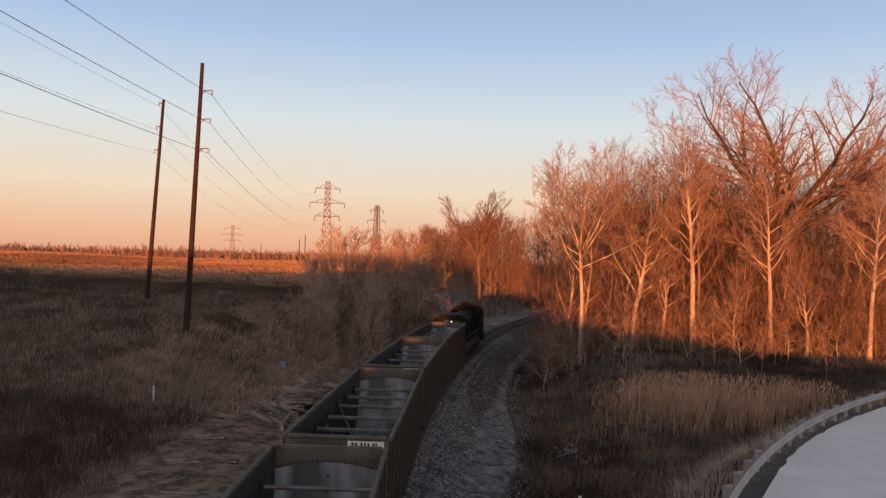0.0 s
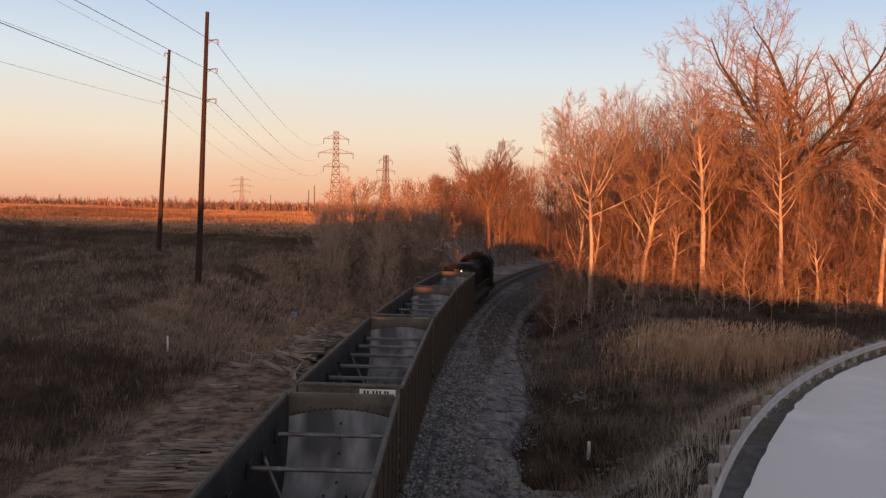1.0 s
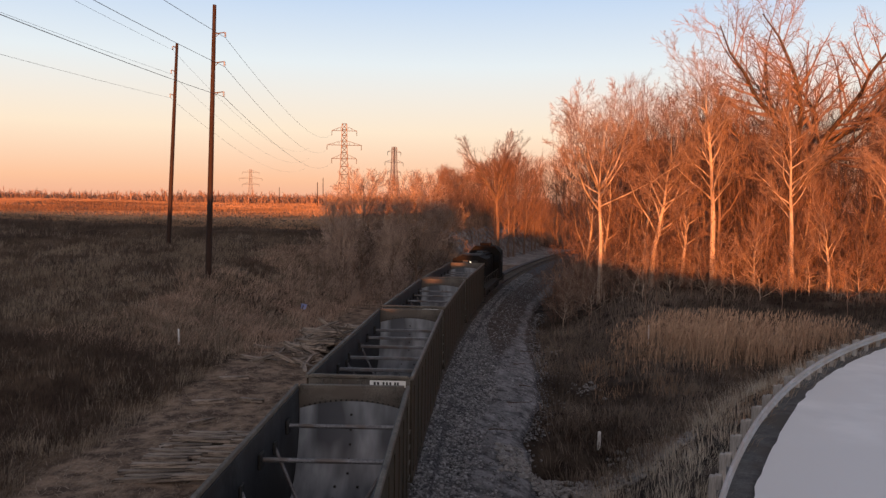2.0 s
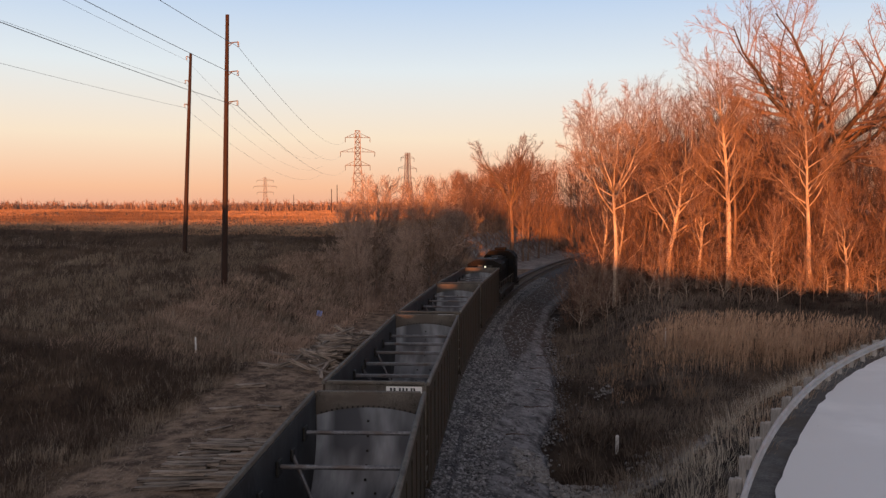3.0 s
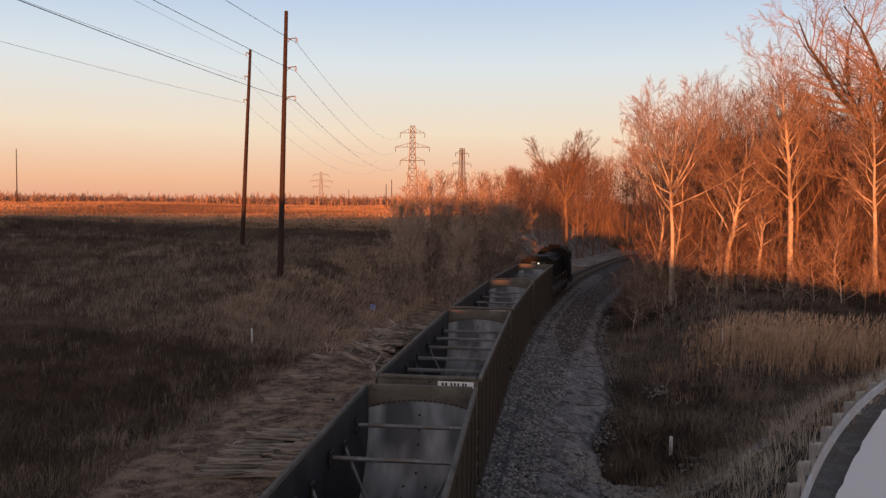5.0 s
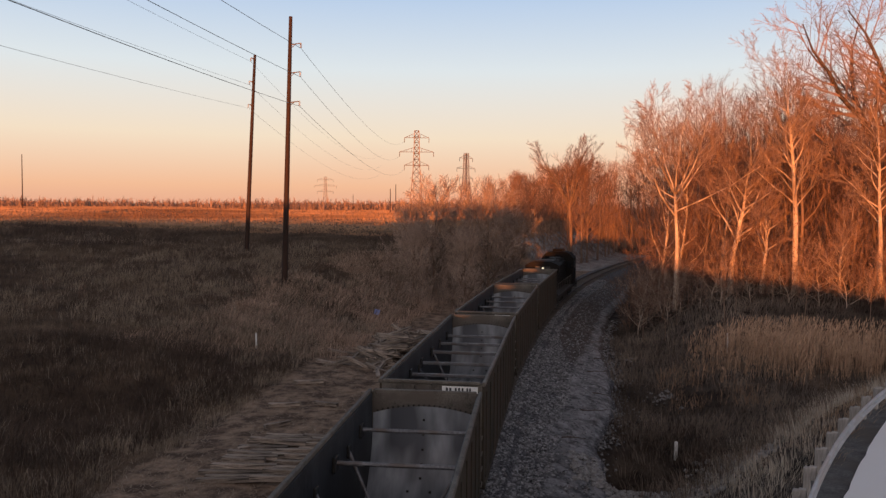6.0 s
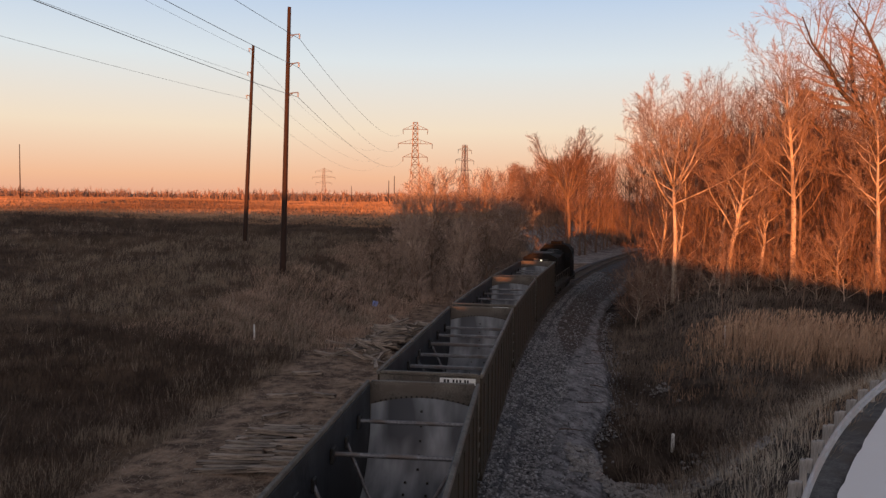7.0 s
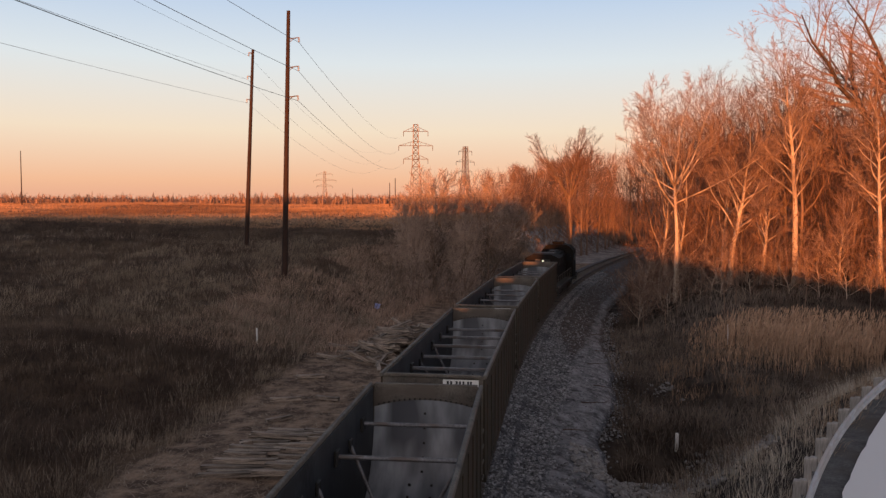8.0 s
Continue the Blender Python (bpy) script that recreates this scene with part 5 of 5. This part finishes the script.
def ballast_spot():
    y, o = 14 + 100 * rng.random() ** 1.9, rng.uniform(0.9, 6.9)
    if o > 4.4 - 1.5 * ease(46, 66, y) and rng.random() < 0.82:
        return None
    a = track_turn(y)
    w = o * foot(y) if o > 1.9 else o
    return track_x(y) + w * math.cos(a), y - w * math.sin(a), float(np.interp(o, BALLAST_O, BALLAST_H)) + 0.015


stones(42000, "ballast_stones", M_STONE, ballast_spot, 0.068, "loose grey crushed ballast stones", "ballast")


def spill_spot():
    y = 20 + 60 * rng.random() ** 1.4
    u = 6.9 * foot(y) + abs(rng.gauss(0, 0.55)) - 0.25
    x = track_x(y) + u
    return x, y, ground_z(x, y) + 0.03


stones(3000, "spilled_stones", M_STONE, spill_spot, 0.075, "stray stones at the ballast foot", "stones")


def rim_spot():
    a, d = rng.uniform(math.pi * 1.05, math.pi * 2.1), rng.gauss(1.02, 0.20)
    x, y = 4.9 + 3.3 * d * math.cos(a), 33.6 + 3.6 * d * math.sin(a)
    u = x - track_x(y)
    if u < 4.2:
        return None
    return x, y, max(ground_z(x, y), float(np.interp(u / foot(y), BALLAST_O, BALLAST_H)) if u < 6.9 * foot(y) else -9) + 0.04


stones(760, "riprap", M_PALE_ROCK, rim_spot, 0.16, "pale broken rocks round the washed-out hole", "rocks")


def debris_spot():
    cx, cy, r = rng.choice(((6.9, 59.0, 1.2), (7.6, 47.0, 1.0), (6.6, 29.5, 1.0), (8.2, 30.5, 0.8), (5.0, 28.6, 1.0)))
    x, y = rng.gauss(cx, r * 0.5), rng.gauss(cy, r)
    return x, y, ground_z(x, y) + 0.03


stones(170, "pale_debris", M_PALE_ROCK, debris_spot, 0.15, "scattered pale rubble on the mud", "rubble")


# ---- dead branches on the gravel edge ----
def dead_branch(x, y, z, turn, length, k):
    q = random.Random(k)
    wood = Wood()
    p, d = Vector((0, 0, 0.02)), Vector((1, 0, 0.05)).normalized()
    for i in range(5):
        e = p + d * (length / 5)
        wood.tube(p, e, 0.035 * (1 - i / 6), 0.035 * (1 - (i + 1) / 6), 5)
        if i in (1, 3):
            wood.tube(e, e + (d + Vector((0, q.choice((-0.9, 0.9)), 0.25))) * length * 0.2, 0.018, 0.0, 4)
        p, d = e, (d + Vector((0, q.uniform(-0.4, 0.4), q.uniform(-0.08, 0.06)))).normalized()
    ob = new("dead_branch", mesh_of("dead_branch", wood.v, wood.f, M_DARK_BARK, True))
    ob.matrix_basis = pose(x, y, z, 0, 0, turn)
    tagged(ob, "dark dead branch lying on the pale gravel edge", "branch", "dead branches")


for k, (y, o, turn, length) in enumerate(((40.5, 5.3, -25, 1.5), (44.8, 5.6, -35, 1.7), (50.5, 5.2, -20, 1.3), (56.0, 5.9, -30, 1.6), (35.0, 4.9, 15, 1.2), (63.0, 5.8, -15, 1.5))):
    a, w = track_turn(y), o * foot(y)
    dead_branch(track_x(y) + w * math.cos(a), y - w * math.sin(a), float(np.interp(o, BALLAST_O, BALLAST_H)) + 0.06, turn, length, k)
